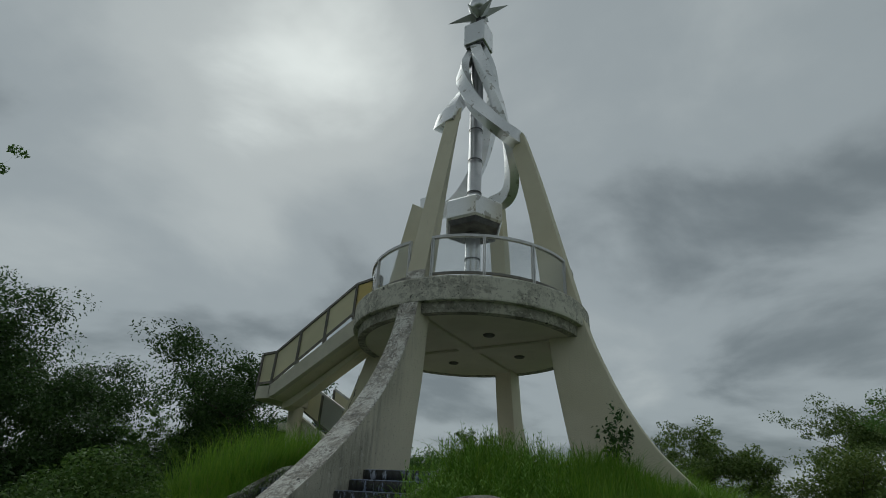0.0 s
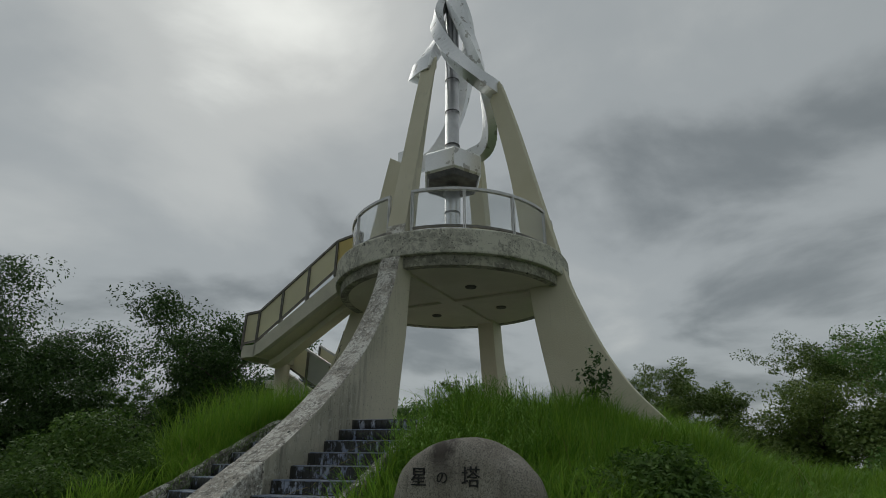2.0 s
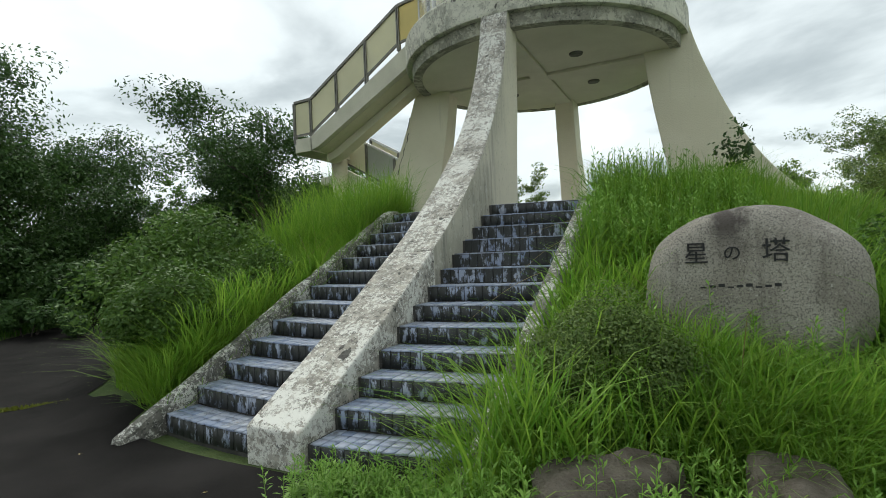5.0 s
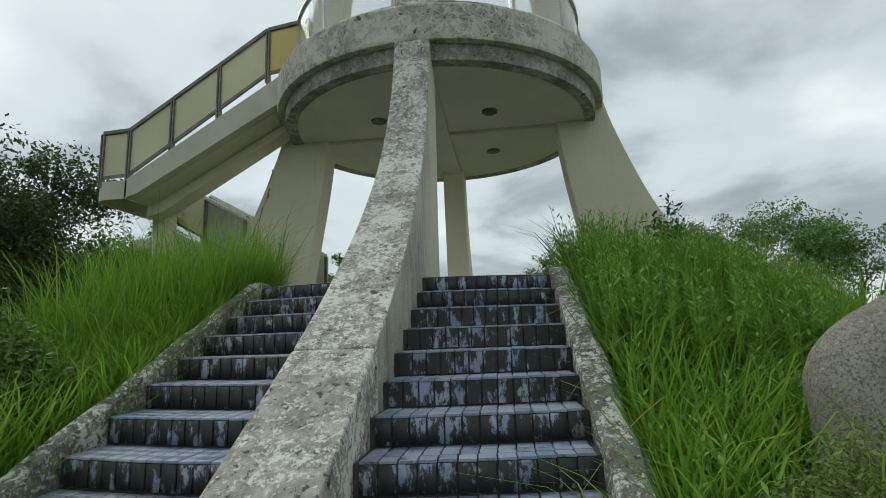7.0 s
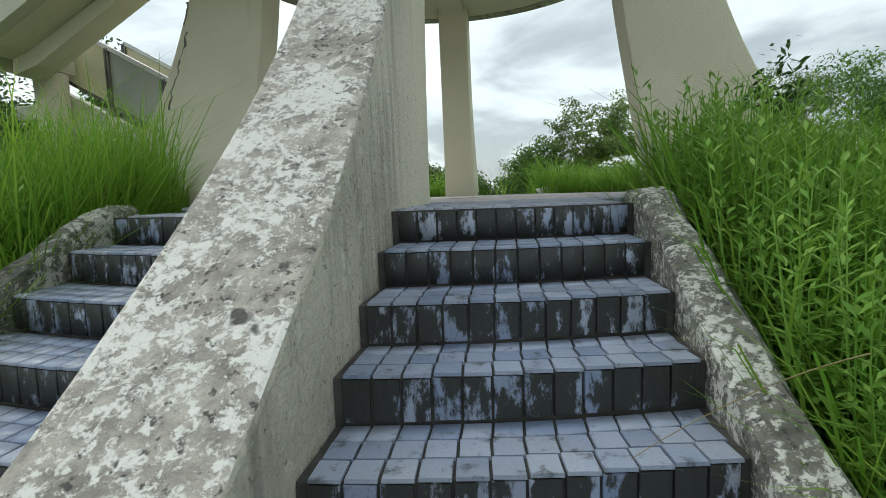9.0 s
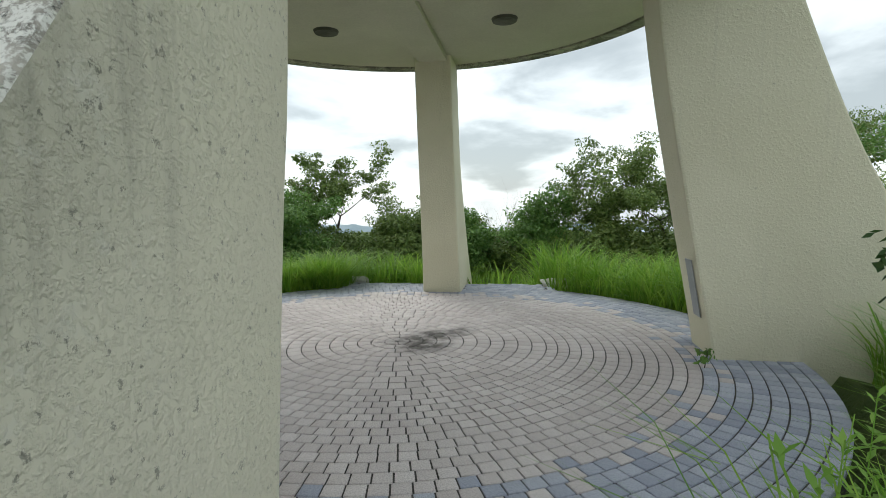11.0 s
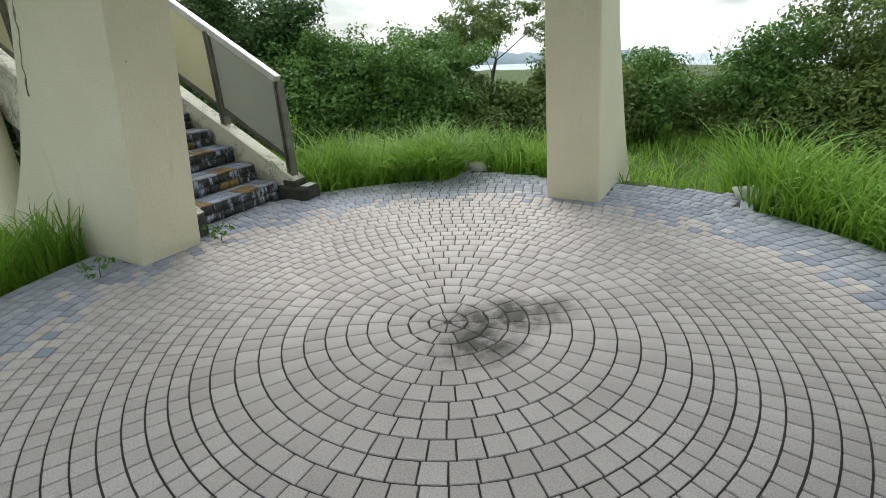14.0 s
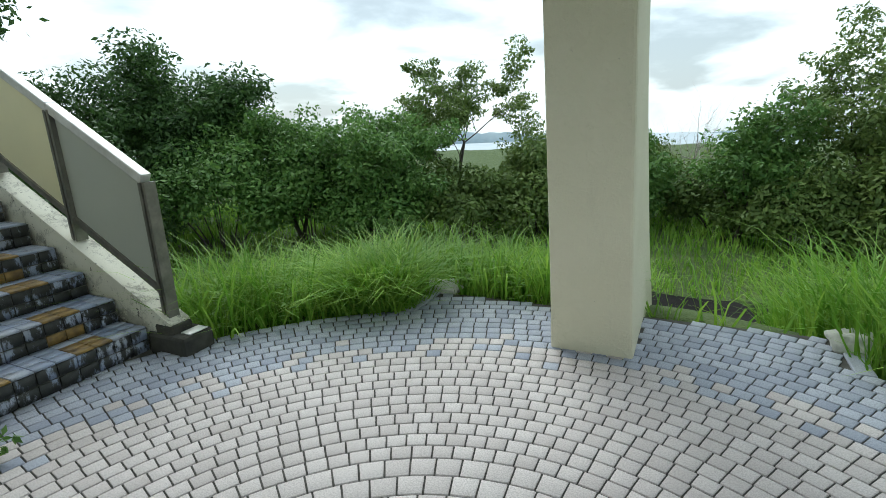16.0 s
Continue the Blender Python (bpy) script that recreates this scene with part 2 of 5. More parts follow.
def leaf(name, a, b, trans=0.25, rough=0.55):
    n = Nodes(name, rough)
    col = n.mix(n.island(), a, b)
    col = n.mix(n.band(n.noise(0.8, 3), 0.35, 0.7, 0, 0.55), col, tuple(c * 0.55 for c in a))
    n.color(col)
    n.b.inputs["Specular IOR Level"].default_value = 0.3
    tr = n.t.nodes.new("ShaderNodeBsdfTranslucent")
    n.put(tr.inputs[0], col)
    ms = n.t.nodes.new("ShaderNodeMixShader")
    ms.inputs[0].default_value = trans
    n.link(n.b.outputs[0], ms.inputs[1])
    n.link(tr.outputs[0], ms.inputs[2])
    n.link(ms.outputs[0], n.t.nodes["Material Output"].inputs[0])
    return n.m


def glass_panel(name, color, alpha_rough, weight):
    n = Nodes(name, alpha_rough)
    n.color(n.mix(n.band(n.noise(1.2, 4), 0.3, 0.7, 0, 0.35), color, tuple(c * 0.6 for c in color)))
    n.b.inputs["Transmission Weight"].default_value = weight
    n.b.inputs["IOR"].default_value = 1.1
    return n.m


PAINT = painted_concrete()
RIB = weathered_concrete((0.80, 0.785, 0.72), (0.27, 0.25, 0.215), 0.49, scale=2.3, mid=(0.55, 0.51, 0.44))
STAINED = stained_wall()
FASCIA = weathered_concrete((0.68, 0.665, 0.56), (0.33, 0.32, 0.265), 0.44, "peeling_concrete", 0.9, (0.56, 0.545, 0.455))
STRINGER = simple("stringer_paint", (0.56, 0.54, 0.43), (0.68, 0.655, 0.53), 2.0, 0.85, grain=40, bump=0.4)
KERB = weathered_concrete((0.70, 0.69, 0.63), (0.12, 0.116, 0.10), 0.50, "kerb_concrete", 2.4, (0.26, 0.25, 0.215))
SOFFIT = simple("soffit_plaster", (0.60, 0.575, 0.45), (0.69, 0.665, 0.53), 1.2, 0.85, bump=0.15)
LIP = simple("mouldy_concrete", (0.085, 0.085, 0.07), (0.24, 0.235, 0.195), 5.0, 0.9)
FOOT = simple("black_mould", (0.03, 0.03, 0.026), (0.07, 0.068, 0.055), 7.0, 0.9)
EDGE = weathered_concrete((0.50, 0.485, 0.39), (0.20, 0.195, 0.16), 0.50, "mottled_edge", 1.0, (0.36, 0.35, 0.28))
SETT = sett("pink_sett", (0.54, 0.49, 0.48), (0.66, 0.61, 0.60), False)
SETT1 = sett("pink_sett_loose", (0.54, 0.49, 0.48), (0.66, 0.61, 0.60), True)
BLUE = sett("blue_sett", (0.32, 0.345, 0.425), (0.49, 0.51, 0.58), False)
BLUE1 = sett("blue_sett_loose", (0.32, 0.345, 0.425), (0.49, 0.51, 0.58), True)
JOINT = simple("joint_mortar", (0.05, 0.048, 0.044), (0.10, 0.096, 0.088), 8.0, 0.95)
TREAD = step_tile("tread_tile", False)
TREAD1 = step_tile("tread_tile_loose", True)
RISER = step_tile("riser_tile", False, True)
RISER1 = step_tile("riser_tile_loose", True, True)
OCHRE = simple("ochre_tile", (0.30, 0.19, 0.045), (0.10, 0.065, 0.03), 14.0, 0.5)
STEEL = simple("brushed_steel", (0.62, 0.63, 0.64), (0.78, 0.79, 0.80), 3.0, 0.28, 1.0, 40, 0.05)
STEEL_WORN = simple("worn_steel", (0.84, 0.85, 0.85), (0.46, 0.45, 0.42), 3.5, 0.34, 0.8, 25, 0.10, lo=0.60, hi=0.63)
STAR = simple("star_grey", (0.58, 0.59, 0.59), (0.68, 0.69, 0.69), 4.0, 0.45, 0.4, 30, 0.05)
STEEL_DARK = simple("dark_steel", (0.10, 0.10, 0.105), (0.20, 0.20, 0.20), 4.0, 0.5, 0.7, 30, 0.05)
RAIL = simple("bronze_aluminium", (0.15, 0.145, 0.125), (0.25, 0.24, 0.21), 9.0, 0.45, 0.6)
RAIL_TOP = simple("pale_aluminium", (0.55, 0.55, 0.54), (0.70, 0.70, 0.69), 9.0, 0.4, 0.4)
PANEL_Y = glass_panel("cream_panel", (0.78, 0.74, 0.52), 0.5, 0.25)
PANEL_O = glass_panel("ochre_panel", (0.70, 0.58, 0.25), 0.5, 0.35)
PANEL_G = glass_panel("frosted_panel", (0.50, 0.52, 0.47), 0.35, 0.25)
GLASS = glass_panel("clear_panel", (0.86, 0.88, 0.88), 0.08, 0.92)
ASPHALT = simple("asphalt", (0.011, 0.0098, 0.0094), (0.026, 0.0235, 0.0225), 1.4, 0.95, grain=130, bump=0.5)
ASPHALT.node_tree.nodes["Principled BSDF"].inputs["Specular IOR Level"].default_value = 0.12
SOIL = simple("grassy_soil", (0.055, 0.090, 0.022), (0.10, 0.135, 0.04), 3.0, 1.0, grain=30, bump=0.8, dist=0.04)
GRANITE = carved_granite()
BOULDER = simple("brown_rock", (0.075, 0.06, 0.045), (0.17, 0.145, 0.115), 4.0, 0.9, grain=60, bump=0.8, dist=0.02)
INK = simple("carved_black", (0.012, 0.012, 0.012), (0.025, 0.025, 0.025), 9.0, 0.7)
BARK = simple("bark", (0.06, 0.05, 0.04), (0.14, 0.12, 0.10), 8.0, 0.95, bump=0.7, dist=0.02)
PALEBARK = simple("pale_bark", (0.30, 0.27, 0.23), (0.44, 0.41, 0.36), 8.0, 0.95, bump=0.5)
GRASS = leaf("grass_blade", (0.145, 0.33, 0.03), (0.37, 0.55, 0.08), 0.40)
GRASS_DARK = leaf("dark_grass_blade", (0.055, 0.15, 0.018), (0.14, 0.26, 0.035), 0.3)
WEED = leaf("weed_leaf", (0.165, 0.34, 0.045), (0.32, 0.50, 0.10), 0.3)
DRY = leaf("dry_blade", (0.30, 0.24, 0.10), (0.42, 0.34, 0.16), 0.2)
LEAF_DARK = leaf("dark_leaf", (0.038, 0.088, 0.022), (0.10, 0.185, 0.046), 0.25)
LEAF_MID = leaf("mid_leaf", (0.085, 0.19, 0.042), (0.21, 0.35, 0.085), 0.3)
LEAF_OLIVE = leaf("olive_leaf", (0.105, 0.175, 0.045), (0.23, 0.31, 0.08), 0.3)
# pale haze of the distance is mixed into the bay and hill colours
SEA = simple("sea", (0.42, 0.48, 0.52), (0.50, 0.55, 0.58), 0.02, 0.6, grain=0.2, bump=0.0)
HAZY_HILL = simple("far_hill", (0.22, 0.29, 0.33), (0.27, 0.34, 0.37), 0.01, 1.0, grain=0.05, bump=0.0)
HOUSE = simple("far_wall", (0.55, 0.55, 0.53), (0.68, 0.67, 0.64), 0.05, 0.9)
ROOF = simple("far_roof", (0.18, 0.19, 0.21), (0.30, 0.29, 0.29), 0.05, 0.9)
MOSS = leaf("moss", (0.16, 0.19, 0.02), (0.27, 0.29, 0.05), 0.1)
PALE_STONE = simple("pale_stone", (0.50, 0.49, 0.45), (0.68, 0.67, 0.63), 6.0, 0.9, grain=50, bump=0.6, dist=0.01)
PLATE = simple("grey_plate", (0.36, 0.37, 0.38), (0.42, 0.43, 0.44), 5.0, 0.5, 0.3)
LEAF_RUST = leaf("rust_leaf", (0.115, 0.185, 0.045), (0.24, 0.31, 0.075), 0.3)
LEAF_LIME = leaf("lime_leaf", (0.16, 0.30, 0.035), (0.30, 0.42, 0.07), 0.3)
LEAF_VINE = leaf("vine_leaf", (0.075, 0.16, 0.028), (0.17, 0.28, 0.055), 0.3)


# ---- mesh helpers ----
def link_mesh(name, me, material, parent=None, label=""):
    ob = new(name, me)
    mats = material if isinstance(material, (list, tuple)) else [material]
    if not me.materials:
        for mt in mats:
            me.materials.append(mt)
    if parent is not None:
        ob.parent = parent
    if label:
        ob["label"] = label
    return ob


def part(name, bm, material, parent=None, label="", smooth=False):
    """One bmesh as one object, under its thing if that is given."""
    me = bpy.data.meshes.new(name)
    bm.normal_update()
    bm.to_mesh(me)
    bm.free()
    if smooth:
        me.polygons.foreach_set("use_smooth", [True] * len(me.polygons))
    return link_mesh(name, me, material, parent, label)


def raw_mesh(name, verts, faces, mat_index=None, smooth=False):
    """A mesh from arrays: verts (n, 3), faces (m, k)."""
    verts, faces = np.asarray(verts, dtype=np.float32), np.asarray(faces, dtype=np.int32)
    me = bpy.data.meshes.new(name)
    k = faces.shape[1]
    me.vertices.add(len(verts))
    me.vertices.foreach_set("co", verts.ravel())
    me.loops.add(faces.size)
    me.loops.foreach_set("vertex_index", faces.ravel())
    me.polygons.add(len(faces))
    me.polygons.foreach_set("loop_start", np.arange(0, faces.size, k, dtype=np.int32))
    me.polygons.foreach_set("loop_total", np.full(len(faces), k, dtype=np.int32))
    if mat_index is not None:
        me.polygons.foreach_set("material_index", np.asarray(mat_index, dtype=np.int32))
    if smooth:
        me.polygons.foreach_set("use_smooth", np.ones(len(faces), dtype=bool))
    me.update()
    me.validate()
    return me


def thing(name, at, label, category, group="", kind=""):
    ob = new(name)
    ob.matrix_world = at if isinstance(at, Matrix) else Matrix.Translation(at)
    ob.empty_display_size = 0.1
    return tagged(ob, label, category, group, kind)


def box(bm, lo, hi, m=Matrix(), bevel=0.0):
    c = [(a + b) / 2 for a, b in zip(lo, hi)]
    s = [b - a for a, b in zip(lo, hi)]
    r = bmesh.ops.create_cube(bm, size=1, matrix=m @ Matrix.Translation(c) @ Matrix.Diagonal((*s, 1)))
    if bevel:
        es = list({e for v in r["verts"] for e in v.link_edges})
        bmesh.ops.bevel(bm, geom=es, offset=bevel, segments=2, affect="EDGES", profile=0.5)
    return bm


def boxed(lo, hi, bevel=0.0):
    return box(bmesh.new(), lo, hi, bevel=bevel)


def beam(a, b, w, h, bevel=0.0, up=(0, 0, 1)):
    """A bar from a to b, w wide and h high (along up)."""
    a, b = Vector(a), Vector(b)
    x = (b - a).normalized()
    y = Vector(up).cross(x).normalized()
    z = x.cross(y)
    m = Matrix((x, y, z)).transposed().to_4x4()
    m.translation = a
    return box(bmesh.new(), (0, -w / 2, -h / 2), ((b - a).length, w / 2, h / 2), m, bevel)


def prism(poly, lo, hi, axis="x"):
    """A polygon of (u, v) drawn out along an axis: x: (y, z), y: (x, z), z: (x, y)."""
    bm = bmesh.new()
    place = {"x": lambda u, v, w: (w, u, v), "y": lambda u, v, w: (u, w, v), "z": lambda u, v, w: (u, v, w)}[axis]
    a = [bm.verts.new(place(u, v, lo)) for u, v in poly]
    b = [bm.verts.new(place(u, v, hi)) for u, v in poly]
    n = len(poly)
    bm.faces.new(a[::-1])
    bm.faces.new(b)
    for i in range(n):
        bm.faces.new((a[i], a[(i + 1) % n], b[(i + 1) % n], b[i]))
    bmesh.ops.recalc_face_normals(bm, faces=bm.faces)
    return bm


def lathe(profile, seg=64, closed=True):
    """A profile of (r, z) turned about z; closed joins its last point to its first."""
    bm = bmesh.new()
    rings = []
    for r, z in profile:
        if r < 1e-6:
            rings.append([bm.verts.new((0, 0, z))])
        else:
            rings.append([bm.verts.new((r * math.cos(2 * math.pi * i / seg), r * math.sin(2 * math.pi * i / seg), z)) for i in range(seg)])
    pairs = list(zip(rings, rings[1:])) + ([(rings[-1], rings[0])] if closed else [])
    for a, b in pairs:
        for i in range(seg):
            j = (i + 1) % seg
            if len(a) == 1 and len(b) == 1:
                continue
            if len(a) == 1:
                bm.faces.new((a[0], b[i], b[j]))
            elif len(b) == 1:
                bm.faces.new((a[i], a[j], b[0]))
            else:
                bm.faces.new((a[i], a[j], b[j], b[i]))
    bmesh.ops.recalc_face_normals(bm, faces=bm.faces)
    return bm


def tube_arrays(points, radii, seg=7):
    """Vertices and quads of a tapered tube along points."""
    pts = [Vector(p) for p in points]
    vs, fs = [], []
    for i, p in enumerate(pts):
        d = (pts[min(i + 1, len(pts) - 1)] - pts[max(i - 1, 0)]).normalized()
        u = d.orthogonal().normalized()
        if abs(d.z) > 0.3:
            u = Vector((1, 0, 0)).cross(d).normalized()
        v = d.cross(u)
        for k in range(seg):
            a = 2 * math.pi * k / seg
            vs.append(p + (u * math.cos(a) + v * math.sin(a)) * radii[i])
    for i in range(len(pts) - 1):
        for k in range(seg):
            j = (k + 1) % seg
            fs.append((i * seg + k, i * seg + j, (i + 1) * seg + j, (i + 1) * seg + k))
    return vs, fs


def spline(points, steps=8):
    """A smooth curve through 2D or 3D points (Catmull-Rom)."""
    p = [Vector(q) for q in points]
    p = [p[0] * 2 - p[1]] + p + [p[-1] * 2 - p[-2]]
    out = []
    for i in range(1, len(p) - 2):
        for s in range(steps):
            t = s / steps
            out.append(0.5 * (2 * p[i] + (p[i + 1] - p[i - 1]) * t + (2 * p[i - 1] - 5 * p[i] + 4 * p[i + 1] - p[i + 2]) * t * t + (3 * p[i] - p[i - 1] - 3 * p[i + 1] + p[i + 2]) * t ** 3))
    return out + [p[-2]]


# ---- the plan ----
PLAZA_R, APRON, HALF = 3.02, 1.41, 0.25      # paving radius, half width of stair and aprons, half width of a leg
TOP_Y, TREAD_D, RISE, STEPS = -3.90, 0.305, 0.157, 13
LOW = -STEPS * RISE                          # the asphalt in front
DECK_TOP, DECK_R = 3.58, 2.72


def smooth(a, b, v):
    t = np.clip((v - a) / (b - a), 0, 1)
    return t * t * (3 - 2 * t)


def ground_z(x, y):
    x, y = np.asarray(x, float), np.asarray(y, float)
    r = np.hypot(x, y)
    back = smooth(-2.5, 3.5, y)
    t = np.clip((r - 3.1) / 4.9, 0, 1)
    front_z = -0.06 + (LOW + 0.06) * (0.62 * t + 0.38 * t * t * (3 - 2 * t))
    back_z = -0.06 - 0.95 * smooth(3.3, 5.8, r)
    z = front_z * (1 - back) + back_z * back
    z = z + 0.10 * np.sin(1.7 * x + 0.6) * np.cos(1.3 * y) * smooth(3.4, 4.5, r) * (1 - smooth(7.0, 8.0, r) * (1 - back))
    stair = np.minimum(-(TOP_Y - y) * RISE / TREAD_D - 0.45, -0.45)
    inside = (np.abs(x) < 1.62) & (y < -3.0) & (y > -8.0)
    z = np.where(inside, np.minimum(z, np.maximum(stair, LOW - 0.03)), z)
    return z - 22.0 * smooth(34, 110, r) - 106.0 * smooth(90, 420, r)


# ---- ground ----
def ground_sheet():
    radii = [0.0] + list(np.arange(0.4, 3.0, 0.4)) + list(np.arange(3.0, 9.0, 0.14)) + list(9 * 1.12 ** np.arange(0, 51))
    seg = 288
    ang = np.arange(seg) * 2 * np.pi / seg
    vs, fs = [(0.0, 0.0, -0.5)], []
    for r in radii[1:]:
        x, y = r * np.cos(ang), r * np.sin(ang)
        z = ground_z(x, y)
        if r < 3.15:
            z = np.full(seg, -0.30)
        vs += list(zip(x, y, z))
    quads = []
    for i in range(len(radii) - 2):
        a, b = 1 + i * seg, 1 + (i + 1) * seg
        for k in range(seg):
            j = (k + 1) % seg
            quads.append((a + k, a + j, b + j, b + k))
    for k in range(0, seg, 2):
        quads.append((0, 1 + k, 1 + (k + 1) % seg, 1 + (k + 2) % seg))
    me = raw_mesh("ground", vs, quads, smooth=True)
    return tagged(link_mesh("ground", me, SOIL), "grassy earth mound and open ground to the horizon", "ground", kind="structure")


ground_sheet()


def polar_patch(name, inner, outer, a0, a1, lift, material, label, category, seg=90, rows=14):
    vs, fs = [], []
    for i in range(rows + 1):
        for k in range(seg + 1):
            a = radians(a0 + (a1 - a0) * k / seg)
            ri, ro = inner(math.degrees(a)), outer(math.degrees(a))
            r = ri + (ro - ri) * (i / rows) ** 1.5
            x, y = r * math.cos(a), r * math.sin(a)
            vs.append((x, y, max(float(ground_z(x, y)), LOW) + lift if r < 36 else float(ground_z(x, y)) + lift))
    for i in range(rows):
        for k in range(seg):
            a = i * (seg + 1) + k
            fs.append((a, a + 1, a + seg + 2, a + seg + 1))
    me = raw_mesh(name, vs, fs, smooth=True)
    return tagged(link_mesh(name, me, material), label, category, kind="structure")


def foot(a):
    """Radius of the mound's foot at an angle."""
    d = (a + 90) % 360
    d = d - 360 if d > 180 else d
    if abs(d) < 12:
        return 7.72 + 0.05 * abs(d) / 12
    return (7.45 if d < 0 else 8.0) + 0.22 * math.sin(a * 0.21) + 0.1 * math.sin(a * 0.9)


road = polar_patch("road", foot, lambda a: 34.0 if 247 < a % 360 < 330 else 10.7 + max(0, 215 - a % 360) * 0.05, 178, 330, 0.012, ASPHALT, "dark worn asphalt forecourt with mossy cracks", "road")
polar_patch("path", lambda a: 5.35, lambda a: 6.75, 72, 96, 0.015, ASPHALT, "dark asphalt footpath behind the paved terrace", "path", seg=20, rows=4)


# ---- tower: legs ----
OUTER = [(4.75, -0.30), (4.13, 0.35), (3.75, 0.82), (3.37, 1.48), (3.03, 2.30), (2.78, 3.05), (2.56, 4.04), (2.23, 5.53), (1.84, 7.27), (1.48, 8.70)]
BACK_OUTER = [(4.10, -0.30), (3.80, 0.07), (3.56, 0.35), (3.16, 1.0), (2.86, 1.5), (2.70, 1.95), (2.62, 2.5), (2.52, 3.05), (2.36, 4.04), (2.10, 5.53), (1.78, 7.27), (1.5, 8.3)]
INNER = [(1.20, 8.15), (1.43, 6.98), (1.68, 5.53), (1.89, 3.60), (2.03, 2.30), (2.21, 1.20), (2.43, 0.0), (2.47, -0.5)]
FRONT_INNER = [(1.32, 8.75), (1.45, 8.3), (1.90, 5.74), (2.18, 3.60), (2.30, 2.40), (2.38, 1.60), (2.45, 1.20), (2.54, 0.65), (2.64, 0.0), (2.68, -0.5)]
FRONT_OUTER = [(7.62, -1.80), (6.55, -1.19), (5.60, -0.60), (5.18, -0.32), (4.64, 0.10), (4.10, 0.60), (3.60, 1.16), (3.21, 1.75), (2.90, 2.40), (2.72, 3.05), (2.50, 4.04), (2.16, 5.53), (1.76, 7.27), (1.30, 9.15)]


def leg_profile(outer, top_z):
    o = [tuple(v) for v in spline(outer, 6) if v[1] <= top_z]
    i = [tuple(v) for v in spline(FRONT_INNER if outer is FRONT_OUTER else INNER, 6) if v[1] <= top_z - 0.35]
    return o, i


def solid(poly, half, material, parent, name, label=""):
    bm = prism(poly, -half, half, "y")
    for v in bm.verts:          # the legs grow slimmer upwards
        v.co.y *= 0.86 + 0.14 * math.exp(-max(v.co.z, 0) / 1.2)
    es = [e for e in bm.edges if len(e.link_faces) == 2 and e.calc_face_angle(0) > 0.9]
    bmesh.ops.bevel(bm, geom=es, offset=0.018, segments=2, affect="EDGES", profile=0.5)
    return part(name, bm, material, parent, label)


def leg(outer, angle, top_z, label):
    t = thing("tower_leg", pose(0, 0, 0, 0, 0, angle), label, "pillar", "tower legs")
    o, i = leg_profile(outer, top_z)
    if outer is not FRONT_OUTER:
        solid(o + i + [(2.47, -0.7), (outer[0][0], -0.7)], HALF, PAINT, t, "shaft")
        return t
    joint = 5.57
    low = [q for q in o if q[0] > joint]
    z_j = -0.585
    solid([(7.62, LOW - 0.1)] + low + [(joint, z_j), (joint, -1.35)], HALF, RIB, t, "rib", "lichen-crusted sloping rib below the joint")
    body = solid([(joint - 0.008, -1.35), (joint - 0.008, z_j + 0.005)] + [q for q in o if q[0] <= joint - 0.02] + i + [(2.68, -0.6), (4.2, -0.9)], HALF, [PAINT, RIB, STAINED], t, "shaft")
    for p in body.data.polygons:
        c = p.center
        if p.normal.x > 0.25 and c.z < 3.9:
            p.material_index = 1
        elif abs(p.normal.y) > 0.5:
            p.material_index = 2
    return t


leg(OUTER, 0, 8.70, "tall tapered concrete leg with cream paint and flared foot")
leg(BACK_OUTER, 90, 7.9, "tall tapered concrete leg with cream paint at the terrace back")
left_leg = leg(OUTER, 180, 7.35, "tall tapered cream concrete leg with a cracked flank beside the stair")
leg(FRONT_OUTER, -90, 9.15, "tapered concrete leg running down the stair as a weathered rib")

rng_c = random.Random(3)
bm = bmesh.new()
cx, cz, line = 2.98, 2.45, []
while cz > 1.2:
    line.append((cx, cz))
    cz -= 0.05
    cx += rng_c.uniform(-0.028, 0.032) + 0.012
verts = [(bm.verts.new((x - w, 0.2515 * (0.86 + 0.14 * math.exp(-z / 1.2)), z)), bm.verts.new((x + w, 0.2515 * (0.86 + 0.14 * math.exp(-z / 1.2)), z))) for (x, z), w in zip(line, [0.004 + 0.016 * rng_c.random() ** 2 for _ in line])]
for a, b in zip(verts, verts[1:]):
    bm.faces.new((a[0], a[1], b[1], b[0]))
part("crack", bm, LIP, left_leg, "black crack down the flank")

# ---- tower: deck ----
deck = thing("viewing_deck", (0, 0, 0), "round concrete viewing deck with peeling rim and steel parapet", "platform")
part("rim", lathe([(DECK_R, 3.08), (DECK_R + 0.012, 3.12), (DECK_R + 0.012, 3.54), (DECK_R - 0.01, 3.58), (DECK_R - 0.22, 3.58), (DECK_R - 0.22, 3.08)], 96), FASCIA, deck, "peeling grey concrete rim")
part("lip", lathe([(DECK_R - 0.13, 2.87), (DECK_R - 0.11, 3.078), (DECK_R - 0.30, 3.078), (DECK_R - 0.30, 2.87)], 96), EDGE, deck, "darker mottled drip edge")
part("slab", lathe([(0, 2.89), (DECK_R - 0.305, 2.89), (DECK_R - 0.305, 3.50), (0, 3.50)], 96, closed=False), SOFFIT, deck)
for a in (0, 90):
    part("beam", boxed((-2.35, -0.17, 2.83), (2.35, 0.17, 2.888), 0.006) if a == 0 else boxed((-0.17, -2.35, 2.826), (0.17, 2.35, 2.886), 0.006), SOFFIT, deck)
